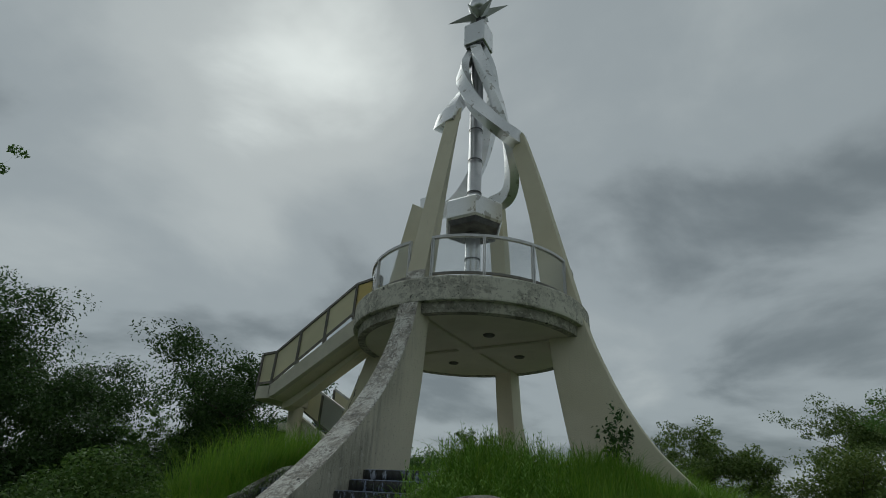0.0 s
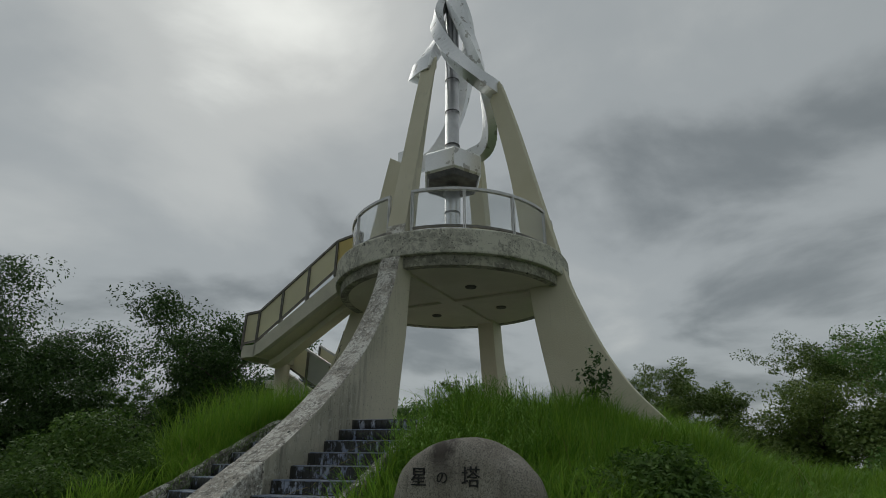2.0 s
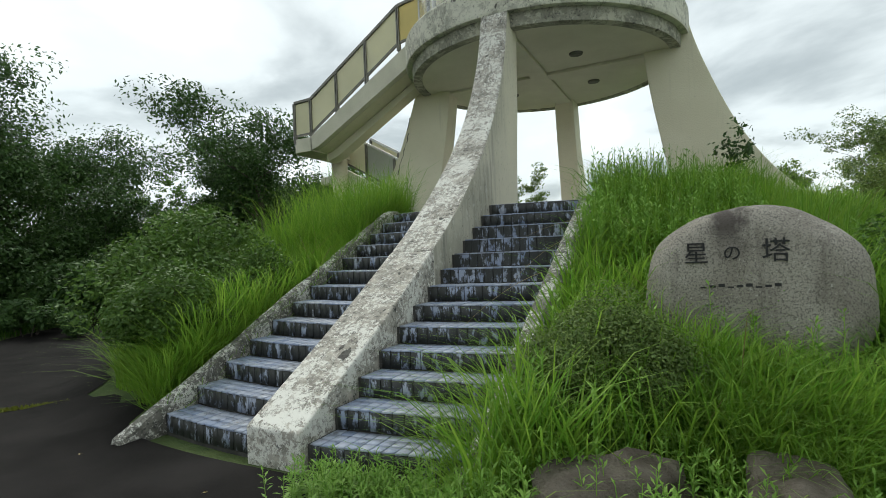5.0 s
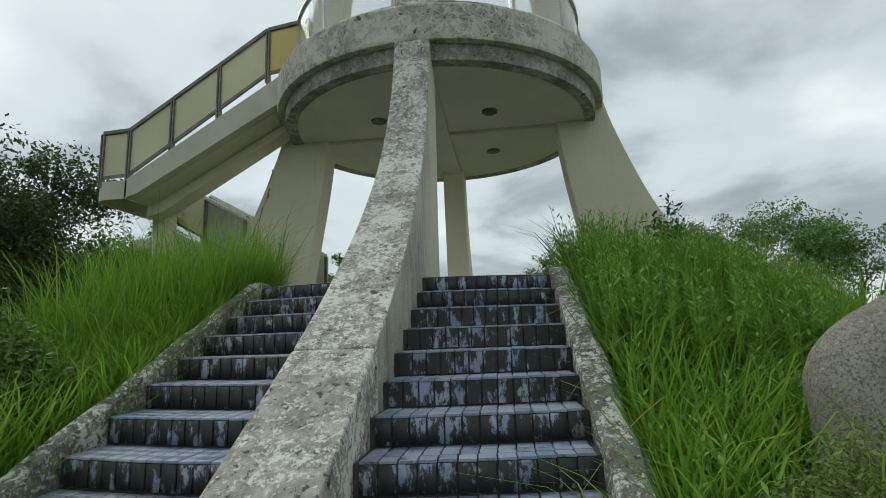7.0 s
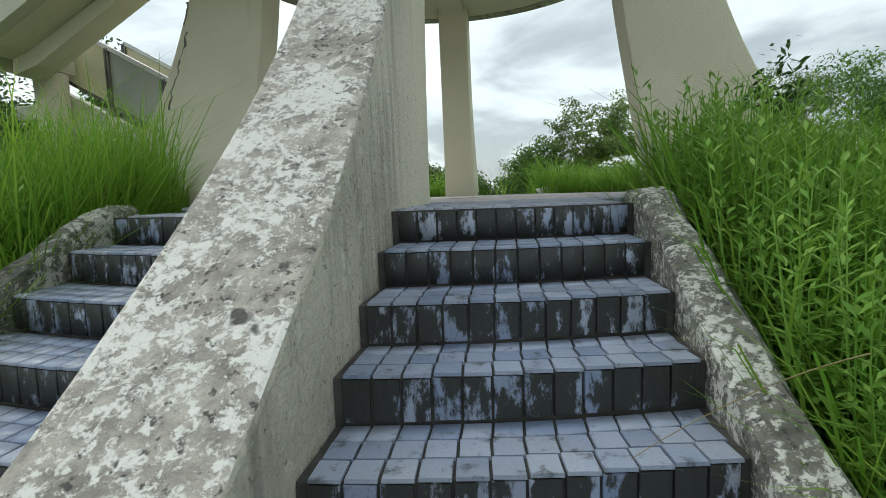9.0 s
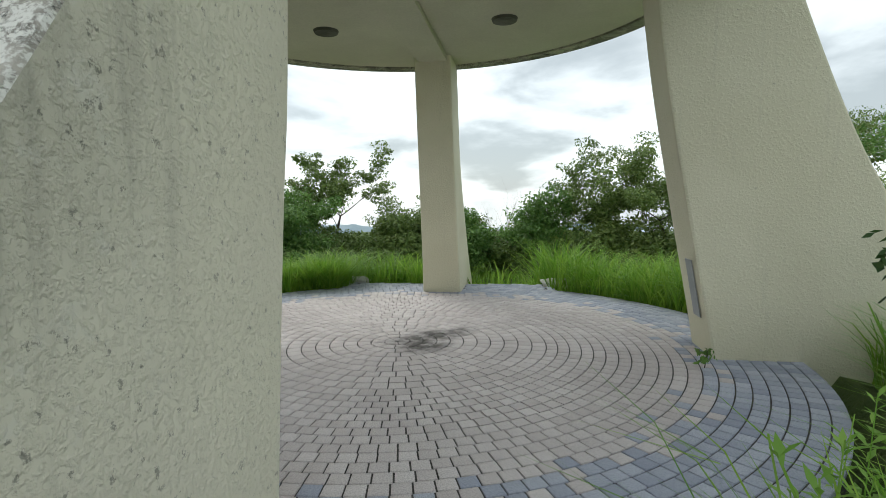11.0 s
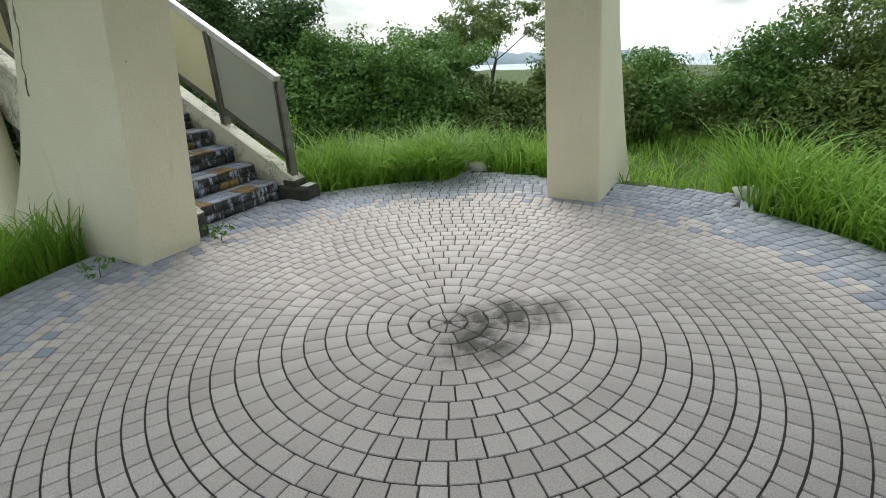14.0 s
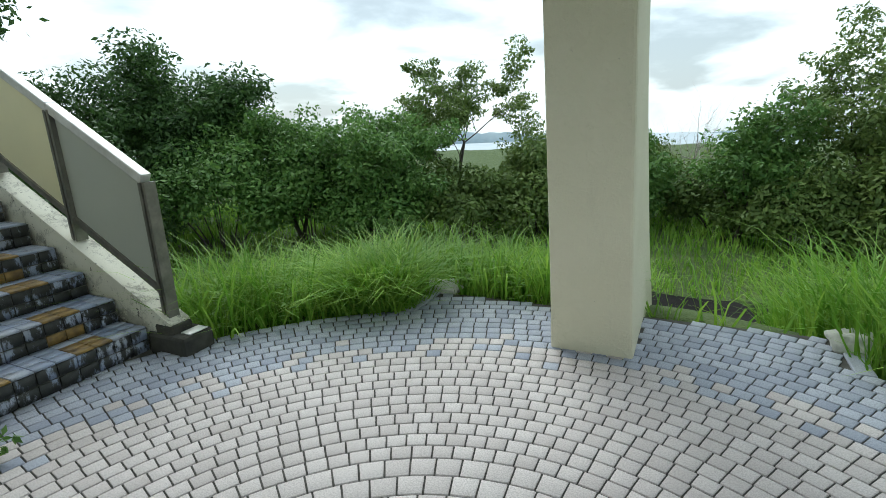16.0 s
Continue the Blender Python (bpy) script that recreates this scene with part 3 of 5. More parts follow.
for a in (45, 135, 225, 315):
    bm = lathe([(0.0, 2.875), (0.09, 2.87), (0.115, 2.863), (0.125, 2.889)], 24, closed=False)
    bmesh.ops.translate(bm, verts=bm.verts, vec=(1.25 * math.cos(radians(a)), 1.25 * math.sin(radians(a)), 0))
    part("downlight", bm, LIP, deck, "round recessed soffit lamp, unlit")

RAIL_R = 2.42


def arc_bar(a0, a1, r, z, w, h, seg=14):
    bm = bmesh.new()
    rows = []
    for i in range(seg + 1):
        a = radians(a0 + (a1 - a0) * i / seg)
        c, s = math.cos(a), math.sin(a)
        rows.append([bm.verts.new(((r + dr) * c, (r + dr) * s, z + dz)) for dr, dz in ((-w / 2, -h / 2), (w / 2, -h / 2), (w / 2, h / 2), (-w / 2, h / 2))])
    for a, b in zip(rows, rows[1:]):
        for k in range(4):
            j = (k + 1) % 4
            bm.faces.new((a[k], b[k], b[j], a[j]))
    bm.faces.new(rows[0])
    bm.faces.new(rows[-1][::-1])
    bmesh.ops.recalc_face_normals(bm, faces=bm.faces)
    return bm


for q, (q0, q1) in enumerate(((-84, -6), (6, 84), (96, 174), (206, 264))):
    parapet = thing("parapet", (0, 0, 0), "curved steel parapet with clear panes between deck legs", "railing", "deck parapets")
    part("top_rail", arc_bar(q0, q1, RAIL_R, 4.60, 0.07, 0.06), RAIL_TOP, parapet)
    part("bottom_rail", arc_bar(q0, q1, RAIL_R, 3.76, 0.05, 0.05), RAIL, parapet)
    n = 3 if q1 - q0 > 60 else 2
    for i in range(n + 1):
        a = radians(q0 + 0.6 + (q1 - q0 - 1.2) * i / n)
        bm = bmesh.new()
        m = pose(RAIL_R * math.cos(a), RAIL_R * math.sin(a), 0, 0, 0, math.degrees(a))
        box(bm, (-0.03, -0.028, 3.56), (0.03, -0.006, 4.58), m)
        box(bm, (-0.03, 0.006, 3.56), (0.03, 0.028, 4.58), m)
        part("post", bm, RAIL_TOP, parapet)
    for i in range(n):
        b0, b1 = q0 + (q1 - q0) * i / n + 1.2, q0 + (q1 - q0) * (i + 1) / n - 1.2
        pane = part("pane", arc_bar(b0, b1, RAIL_R, 4.18, 0.008, 0.78, 8), GLASS, parapet)
        pane.visible_shadow = False

# ---- tower: steel mast ----
mast = thing("steel_mast", (0, 0, 0), "brushed steel mast with hexagonal drum and star finial", "sculpture")
part("column", lathe([(0.19, 3.5), (0.19, 12.2), (0.0, 12.2)], 32, closed=False), STEEL, mast, smooth=True)
for z in (5.2, 7.20, 8.28, 9.36, 10.4):
    part("collar", lathe([(0.196, z - 0.02), (0.203, z - 0.02), (0.203, z + 0.02), (0.196, z + 0.02)], 32), STEEL_DARK, mast)
part("drum", lathe([(0.30, 5.98), (0.78, 6.12), (0.82, 6.16), (0.82, 6.66), (0.78, 6.72), (0.30, 6.74)], 6, closed=False), STEEL_WORN, mast, "hexagonal worn steel drum")
# the undersides of drum and box take the darker steel
part("drum_underside", lathe([(0.2, 5.95), (0.70, 5.97), (0.76, 6.11), (0.2, 6.0)], 6), STEEL_DARK, mast)
part("box", boxed((-0.36, -0.36, 12.72), (0.36, 0.36, 13.62), 0.05), STEEL_WORN, mast)
part("box_underside", boxed((-0.30, -0.30, 12.60), (0.30, 0.30, 12.72), 0.03), STEEL_DARK, mast)
part("neck", lathe([(0.10, 13.6), (0.10, 14.3), (0.0, 14.3)], 16, closed=False), STEEL_DARK, mast)
bm = bmesh.new()
bmesh.ops.create_uvsphere(bm, u_segments=24, v_segments=14, radius=0.35, matrix=Matrix.Translation((0, 0, 14.70)))
part("ball", bm, STEEL, mast, smooth=True)
SPIKE = [(26, 28, 0.95), (206, -22, 0.95), (85, 30, 0.6), (145, -12, 0.7), (265, -18, 0.6), (325, -8, 0.75), (0, 88, 0.85)]
for az, elv, ln in SPIKE:
    bm = bmesh.new()
    bmesh.ops.create_cone(bm, cap_ends=True, segments=4, radius1=0.20 if elv < 60 else 0.04, radius2=0.004, depth=ln, matrix=Matrix.Translation((0, 0, ln / 2 + 0.15)))
    bmesh.ops.transform(bm, matrix=Matrix.Translation((0, 0, 14.32)) @ Matrix.Rotation(radians(az), 4, "Z") @ Matrix.Rotation(radians(90 - elv), 4, "Y"), verts=bm.verts)
    part("star_spike", bm, STAR, mast, "grey pointed star ray")


def ribbon(angle, r0, z0, top_z, label):
    """A flat steel band that winds from a leg's top to the mast's head."""
    keys = [(4, 1.04, 0.0), (-28, 0.92, 0.035), (-62, 0.68, 0.24), (-104, 0.47, 0.56), (-146, 0.31, 0.83), (-172, 0.13, 1.0)]
    pts = []
    for a, fr, fz in spline(keys, 9):
        t = radians(angle + a)
        pts.append(Vector((r0 * fr * math.cos(t), r0 * fr * math.sin(t), z0 + (top_z - z0) * fz)))
    bm = bmesh.new()
    rows, n = [], len(pts) - 1
    for i, p in enumerate(pts):
        d = (pts[min(i + 1, n)] - pts[max(i - 1, 0)]).normalized()
        side = Vector((p.x, p.y, 0)).normalized()
        side = (side - d * side.dot(d)).normalized()
        across = d.cross(side)
        w = 1.0 - 0.25 * i / n
        rows.append([bm.verts.new(p + side * u * 0.15 * w + across * v * 0.22 * w) for u, v in ((-1, -1), (1, -1), (1, 1), (-1, 1))])
    for a, b in zip(rows, rows[1:]):
        for k in range(4):
            j = (k + 1) % 4
            bm.faces.new((a[k], b[k], b[j], a[j]))
    bm.faces.new(rows[0])
    bm.faces.new(rows[-1][::-1])
    bmesh.ops.recalc_face_normals(bm, faces=bm.faces)
    return tagged(part("steel_ribbon", bm, STEEL_WORN), label, "sculpture", "steel ribbons")


for ang, r0, z0 in ((0, 1.30, 8.50), (-90, 1.30, 8.90), (180, 1.45, 7.20), (90, 1.38, 7.70)):
    ribbon(ang, r0, z0, 12.65, "curved bright steel ribbon winding from a leg to the mast head")

# ---- distance ----
def far_sheet():
    vs, fs, seg = [], [], 96
    for r in (420.0, 900.0, 2600.0):
        for k in range(seg + 1):
            a = radians(40 + 130 * k / seg)
            vs.append((r * math.cos(a), r * math.sin(a), -127.0))
    for i in range(2):
        for k in range(seg):
            a = i * (seg + 1) + k
            fs.append((a, a + 1, a + seg + 2, a + seg + 1))
    return tagged(link_mesh("water", raw_mesh("water", vs, fs), SEA), "pale grey bay far below the hill", "water", kind="structure")


far_sheet()


def far_hill(az, dist, width, height, seed):
    """A long low ridge with an uneven crest."""
    bm = bmesh.new()
    n = 48
    front, crest = [], []
    for i in range(n + 1):
        u = -1 + 2 * i / n
        hgt = height * (1 - abs(u) ** 1.7) * (0.8 + 0.45 * noise.noise((u * 2.3, seed, 0)) + 0.12 * noise.noise((u * 11, seed, 3)))
        front.append(bm.verts.new((-60, u * width, 0)))
        crest.append(bm.verts.new((0, u * width, max(hgt, 0))))
    back = [bm.verts.new((60, v.co.y, 0)) for v in front]
    for i in range(n):
        bm.faces.new((front[i], front[i + 1], crest[i + 1], crest[i]))
        bm.faces.new((crest[i], crest[i + 1], back[i + 1], back[i]))
    ob = part("hill", bm, HAZY_HILL, smooth=True)
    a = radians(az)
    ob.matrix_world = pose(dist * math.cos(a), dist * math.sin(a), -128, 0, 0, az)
    return tagged(ob, "hill beyond the bay, tinted blue for haze", "hill", "far hills", "structure")


for az, dist, width, height, seed in ((112, 2300, 420, 52, 1), (101, 2450, 260, 38, 2), (113.5, 1100, 70, 26, 3), (82, 2500, 300, 30, 4), (128, 2400, 380, 44, 5)):
    far_hill(az, dist, width, height, seed)


def far_house(x, y, w, d, h, turn):
    z = float(ground_z(x, y))
    t = thing("house", pose(x, y, z, 0, 0, turn), "small distant pale building in the town", "house", "town houses")
    part("wall", boxed((-w / 2, -d / 2, -2), (w / 2, d / 2, h)), HOUSE, t)
    part("roof", prism([(-d / 2 - 0.4, h), (d / 2 + 0.4, h), (0, h + d * 0.3)], -w / 2 - 0.4, w / 2 + 0.4, "x"), ROOF, t)
    for i in range(3):
        part("window", boxed((w * (i - 1) * 0.3 - 0.6, -d / 2 - 0.05, h * 0.45), (w * (i - 1) * 0.3 + 0.6, -d / 2 + 0.02, h * 0.45 + 1.2)), LIP, t)


rng_t = random.Random(8)
for i in range(26):
    a, dd = radians(rng_t.uniform(88, 122)), rng_t.uniform(430, 760)
    far_house(dd * math.cos(a), dd * math.sin(a), rng_t.uniform(9, 22), rng_t.uniform(8, 12), rng_t.uniform(4, 9), rng_t.uniform(-40, 40))

# ---- outer stair ----
stair = thing("outer_stair", (0, 0, 0), "broad double stair of blue-grey tiles flanked by kerbs", "stairs", kind="structure")


def nose_y(k, x):
    """The steps are arcs about the terrace's centre: y of the k-th nose at x."""
    return -math.sqrt((TREAD_D * k - TOP_Y) ** 2 - x * x)


def stair_core(x0, x1, n=10):
    bm = bmesh.new()
    rows = []
    for i in range(n + 1):
        x = x0 + (x1 - x0) * i / n
        poly = [(-3.1, -0.012)]
        for k in range(STEPS):
            y = nose_y(k, x) + 0.012
            poly += [(y, -RISE * k - 0.012), (y, -RISE * (k + 1) - 0.012)]
        poly += [(poly[-1][0], LOW - 0.3), (-3.1, LOW - 0.3)]
        rows.append([bm.verts.new((x, y, z)) for y, z in poly])
    for a, b in zip(rows, rows[1:]):
        for k in range(len(a)):
            j = (k + 1) % len(a)
            bm.faces.new((a[k], a[j], b[j], b[k]))
    bm.faces.new(rows[0])
    bm.faces.new(rows[-1][::-1])
    bmesh.ops.recalc_face_normals(bm, faces=bm.faces)
    return bm


for x0, x1 in ((-APRON, -HALF), (HALF, APRON)):
    part("step_bed", stair_core(x0 + 0.002, x1 - 0.002), JOINT, stair, "black-stained step concrete")

COLS, GUTTER = 12, 0.028
TW = (APRON - HALF - 2 * GUTTER) / COLS


def block_mesh(name, sx, sy, sz, material, inset=0.004, drop=None):
    """A slightly chamfered block centred on its top face."""
    bm = bmesh.new()
    lo = [bm.verts.new((x, y, -sz)) for x, y in ((-sx / 2, -sy / 2), (sx / 2, -sy / 2), (sx / 2, sy / 2), (-sx / 2, sy / 2))]
    mid = [bm.verts.new((v.co.x, v.co.y, -(inset if drop is None else drop))) for v in lo]
    top = [bm.verts.new((math.copysign(abs(v.co.x) - inset, v.co.x), math.copysign(abs(v.co.y) - inset, v.co.y), 0)) for v in lo]
    for a, b in ((lo, mid), (mid, top)):
        for i in range(4):
            j = (i + 1) % 4
            bm.faces.new((a[i], a[j], b[j], b[i]))
    bm.faces.new(top)
    me = bpy.data.meshes.new(name)
    bm.to_mesh(me)
    bm.free()
    me.materials.append(material)
    return me


def joined_blocks(name, me, mats, material, parent, label=""):
    """Many copies of a block, joined into one mesh."""
    v = np.empty(len(me.vertices) * 3, dtype=np.float32)
    me.vertices.foreach_get("co", v)
    v = v.reshape(-1, 3)
    faces = np.array([tuple(p.vertices) for p in me.polygons])
    vs, fs = [], []
    for i, m in enumerate(mats):
        a = np.array(m)
        vs.append(v @ a[:3, :3].T + a[:3, 3])
        fs.append(faces + i * len(v))
    ob = link_mesh(name, raw_mesh(name, np.concatenate(vs), np.concatenate(fs)), material, parent, label)
    ob["kind"] = "stuff"
    return ob


# ---- kerbs ----
def kerb_bar(side):
    rng = random.Random(4 + side)
    bm = bmesh.new()
    rows = []
    n = 26
    for i in range(n + 1):
        y0, y1 = nose_y(0, APRON), nose_y(STEPS, APRON)
        y = y0 + 0.22 - (y0 - y1 + 0.30) * i / n
        z = min(0.05, 0.08 - (y0 - y) * RISE * STEPS / (y0 - y1))
        w = (0.18 if side > 0 else 0.11) + rng.uniform(-0.012, 0.012)
        j = rng.uniform(-0.012, 0.012)
        xs = (APRON + 0.002, APRON + w)
        rows.append([bm.verts.new((side * xs[0], y, z - 0.55)), bm.verts.new((side * xs[0], y, z - 0.02 + j)), bm.verts.new((side * (xs[0] + 0.03), y, z + j)),
                     bm.verts.new((side * (xs[1] - 0.04), y, z + 0.01 + j)), bm.verts.new((side * xs[1], y, z - 0.04)), bm.verts.new((side * xs[1], y, z - 0.55))])
    for a, b in zip(rows, rows[1:]):
        for k in range(5):
            bm.faces.new((a[k], a[k + 1], b[k + 1], b[k]))
    bm.faces.new(rows[0])
    bm.faces.new(rows[-1][::-1])
    bmesh.ops.recalc_face_normals(bm, faces=bm.faces)
    return tagged(part("kerb", bm, KERB), "lichen-spotted sloping concrete kerb beside the stair", "kerb", "stair kerbs", "structure")


kerb_bar(1)
kerb_bar(-1)

# ---- terrace ----
terrace = thing("terrace_floor", (0, 0, 0), "round terrace paved with rings of pink and blue setts", "floor", kind="structure")
part("floor_bed", lathe([(0, -0.008), (PLAZA_R, -0.008), (PLAZA_R, -0.4), (0, -0.4)], 120, closed=False), JOINT, terrace)
arc = [(APRON * (1 - i / 12), nose_y(0, APRON * (1 - i / 12)) + 0.014) for i in range(25)]
part("apron_bed", prism([(-APRON, -2.5), (APRON, -2.5)] + arc, -0.4, -0.0085, "z"), JOINT, terrace)
part("apron_bed", boxed((-APRON, 2.5, -0.4), (APRON, 3.16, -0.0085)), JOINT, terrace)

# ---- inner stair to the deck ----
A_X0, A_Y0, A_Y1 = -2.78, 0.42, 1.45
LAND_Z, LAND_X = 2.0, -5.05


def flight_profile(x0, z0, x1, z1, n, under):
    """A flight as (x, z): n risers from x0, z0 to x1, z1."""
    dx, dz = (x1 - x0) / n, (z1 - z0) / n
    poly = []
    for k in range(n):
        poly += [(x0 + dx * k, z0 + dz * k), (x0 + dx * k, z0 + dz * (k + 1))]
    poly += [(x1, z1), (x1, z1 - under), (x0, z0 - under * 0.5)]
    return poly


deck_stair = thing("deck_stair", (0, 0, 0), "concrete dogleg stair with dark tiled steps and cream soffit", "stairs")
A_X1, A_N, A_TOP = LAND_X - 0.34, 9, 1.47
part("lower_flight", prism(flight_profile(A_X0, 0.0, A_X1, A_TOP, A_N, 0.30), A_Y0, A_Y1, "y"), [LIP], deck_stair, "dark-stained lower flight")
part("lower_soffit", prism([(A_X0 - 0.35, -0.05), (A_X1, A_TOP - 0.32), (A_X1, A_TOP - 0.46), (A_X0 - 0.55, -0.3)], A_Y0 + 0.01, A_Y1 - 0.01, "y"), PAINT, deck_stair)
for y in (A_Y1 + 0.10, A_Y0 - 0.08):
    part("lower_stringer", prism([(A_X0 + 0.22, 0.20), (A_X0 + 0.22, -0.15), (A_X0 - 0.1, -0.2), (A_X1, A_TOP - 0.45), (A_X1, A_TOP + 0.24)], y - 0.075, y + 0.075, "y"), FASCIA, deck_stair, "weathered concrete stringer")
    part("stringer_foot", boxed((A_X0 + 0.06, y - 0.080, -0.15), (A_X0 + 0.235, y + 0.080, 0.19), 0.015), FOOT, deck_stair, "blackened foot of the stringer")
# landing, rounded at its outer end
land = [(-5.02, -1.15), (-5.02, 0.30)]
for i in range(13):
    a = radians(180 + 90 * i / 12)
    land.append((-5.35 + 0.28 * math.cos(a) - 0.02, -0.87 + 0.28 * math.sin(a)))
land.insert(2, (-5.65, 0.30))
part("landing", prism(land, LAND_Z - 0.18, LAND_Z + 0.13, "z"), STRINGER, deck_stair, "rounded weathered landing")
part("back_landing", boxed((-6.0, 0.302, A_TOP - 0.2), (A_X1 + 0.01, A_Y1 + 0.16, A_TOP), 0.02), FASCIA, deck_stair)
post = lathe([(0.115, -2.1), (0.20, 1.80), (0.0, 1.80)], 20, closed=False)
bmesh.ops.translate(post, verts=post.verts, vec=(-5.2, 0.08, 0))
part("landing_post", post, PAINT, deck_stair, "tapered cream landing support", smooth=True)
# upper flight
B_X0, B_X1 = LAND_X, -2.25
part("upper_flight", prism([(B_X0, LAND_Z + 0.13), (B_X1, 3.80), (B_X1, 3.33), (-4.82, LAND_Z - 0.10), (-5.05, LAND_Z - 0.17)], -1.15, -1.0, "y"), STRINGER, deck_stair, "weathered concrete stringer")
part("upper_soffit", prism([(-5.04, LAND_Z - 0.02), (B_X1, 3.58), (B_X1, 3.325), (-4.82, LAND_Z - 0.105), (-5.04, LAND_Z - 0.175)], -0.998, -0.27, "y"), PAINT, deck_stair, "cream stair soffit")
part("soffit_beam", prism([(-5.04, LAND_Z - 0.178), (-4.82, LAND_Z - 0.108), (-2.45, 3.19), (-2.45, 3.05), (-4.72, LAND_Z - 0.26), (-5.04, LAND_Z - 0.36)], -0.60, -0.27, "y"), PAINT, deck_stair)
part("upper_steps", prism(flight_profile(B_X0, LAND_Z, B_X1, DECK_TOP, 9, 0.2), -0.99, -0.27, "y"), LIP, deck_stair)
part("upper_inner_stringer", prism([(B_X0, LAND_Z + 0.13), (B_X1, 3.80), (B_X1, 3.33), (-4.82, LAND_Z - 0.09), (-5.05, LAND_Z - 0.12)], -0.265, -0.15, "y"), FASCIA, deck_stair)
part("deck_bridge", boxed((B_X1, -1.14, 3.12), (-1.9, -0.28, 3.55), 0.01), FASCIA, deck_stair)


def stair_rail(points, y, panel, label, top_mat, h=0.86):
    """A panelled railing over a line of (x, z) foot points at one y."""
    rail = thing("stair_rail", (points[0][0], y, points[0][1]), label, "railing", "stair railings")
    inv = Matrix.Translation((-points[0][0], -y, -points[0][1]))

    def add(name, bm, mat, lab=""):
        bmesh.ops.transform(bm, matrix=inv, verts=bm.verts)
        return part(name, bm, mat, rail, lab)

    for (xa, za), (xb, zb) in zip(points, points[1:]):
        add("top_rail", beam((xa, y, za + h), (xb, y, zb + h), 0.075, 0.065, 0.008), top_mat)
        add("bottom_rail", beam((xa, y, za + 0.09), (xb, y, zb + 0.09), 0.045, 0.045), RAIL)
        poly = [(xa, za + 0.11), (xb, zb + 0.11), (xb, zb + h - 0.04), (xa, za + h - 0.04)]
        add("panel", prism(poly, y - 0.006, y + 0.006, "y"), panel[0] if len(panel) == 1 else panel.pop(0))
    for x, z in points:
        bm = bmesh.new()
        box(bm, (x - 0.032, y - 0.04, z - 0.08), (x - 0.008, y + 0.04, z + h - 0.02))
        box(bm, (x + 0.008, y - 0.04, z - 0.08), (x + 0.032, y + 0.04, z + h - 0.02))
        add("post", bm, RAIL)
    return rail


stair_rail([(-5.52, 2.12), (-5.04, 2.14), (-4.30, 2.62), (-3.50, 3.14), (-2.67, 3.68), (-1.95, 3.78)], -1.10, [PANEL_Y, PANEL_Y, PANEL_Y, PANEL_Y, PANEL_O], "cream-panelled railing along the upper stair flight", RAIL)
stair_rail([(-2.64, 0.30), (-3.50, 0.30 + 0.86 * 0.56), (-4.36, 0.30 + 1.72 * 0.56), (-5.22, 0.30 + 2.58 * 0.56)], A_Y1 + 0.10, [PANEL_G, PANEL_Y, PANEL_Y], "railing of pale cap and frosted panels beside dark steps", RAIL_TOP)
stair_rail([(-2.95, 0.42), (-3.75, 0.42 + 0.80 * 0.56), (-4.55, 0.42 + 1.6 * 0.56), (-5.3, 0.42 + 2.35 * 0.56)], A_Y0 - 0.08, [PANEL_Y, PANEL_G, PANEL_Y], "inner railing of the lower flight with cream panels", RAIL_TOP)
part("stair_foot", boxed((-2.80, A_Y1 + 0.0, -0.05), (-2.42, A_Y1 + 0.24, 0.13), 0.03), FOOT, deck_stair, "black-stained stringer foot")


# ---- name stone ----
def boulder(name, size, seed, rough=0.06, detail=4, power=2.6):
    """A worn stone: a squarish ball with uneven sides."""
    bm = bmesh.new()
    bmesh.ops.create_icosphere(bm, subdivisions=detail, radius=1)
    for v in bm.verts:
        c = v.co.normalized()
        k = (abs(c.x) ** power + abs(c.y) ** power + abs(c.z) ** power) ** (-1 / power)
        p = c * k
        p *= 1 + rough * noise.noise(c * 1.7 + Vector((seed, 0, 0))) * 2 + rough * 0.35 * noise.noise(c * 6 + Vector((0, seed, 0)))
        v.co = Vector((p.x * size[0], p.y * size[1], p.z * size[2]))
    return bm


STONE = pose(3.06, -5.86, -0.97, 0, 0, 4)
stone = thing("name_stone", STONE, "rounded granite name stone with black carved characters in grass", "stone")
bm = boulder("boulder", (0.75, 0.26, 0.61), 3.0, 0.035, 5, 2.5)
for v in bm.verts:
    if v.co.z > 0:
        v.co.x *= 1 - 0.16 * (v.co.z / 0.64) ** 2
        v.co.z -= 0.10 * max(0, v.co.x) * (v.co.z / 0.64)
    if v.co.y < -0.2:
        v.co.y = -0.2 + (v.co.y + 0.2) * 0.25
part("boulder", bm, GRANITE, stone, smooth=True)


def writing(text, x, z, size, y=-0.208):
    cu = bpy.data.curves.new("letter", "FONT")
    cu.body, cu.size, cu.extrude, cu.align_x, cu.align_y = text, size, 0.012, "CENTER", "CENTER"
    ob = new("letter", cu)
    me = bpy.data.meshes.new_from_object(ob)
    bpy.data.objects.remove(ob)
    me.materials.clear()
    ob = link_mesh("letter", me, INK, stone, "carved black character")
    ob.matrix_local = pose(x, y, z, 90, 0, 0)
    return ob


writing("星", -0.38, 0.265, 0.17)
writing("の", -0.15, 0.265, 0.12)
writing("塔", 0.12, 0.27, 0.18)
for i in range(9):
    part("small_mark", boxed((-0.36 + 0.058 * i, -0.216, 0.02 + 0.004 * (i % 3)), (-0.32 + 0.058 * i, -0.204, 0.031 + 0.02 * ((i * 7) % 3) / 2)), INK, stone, "worn carved stroke")
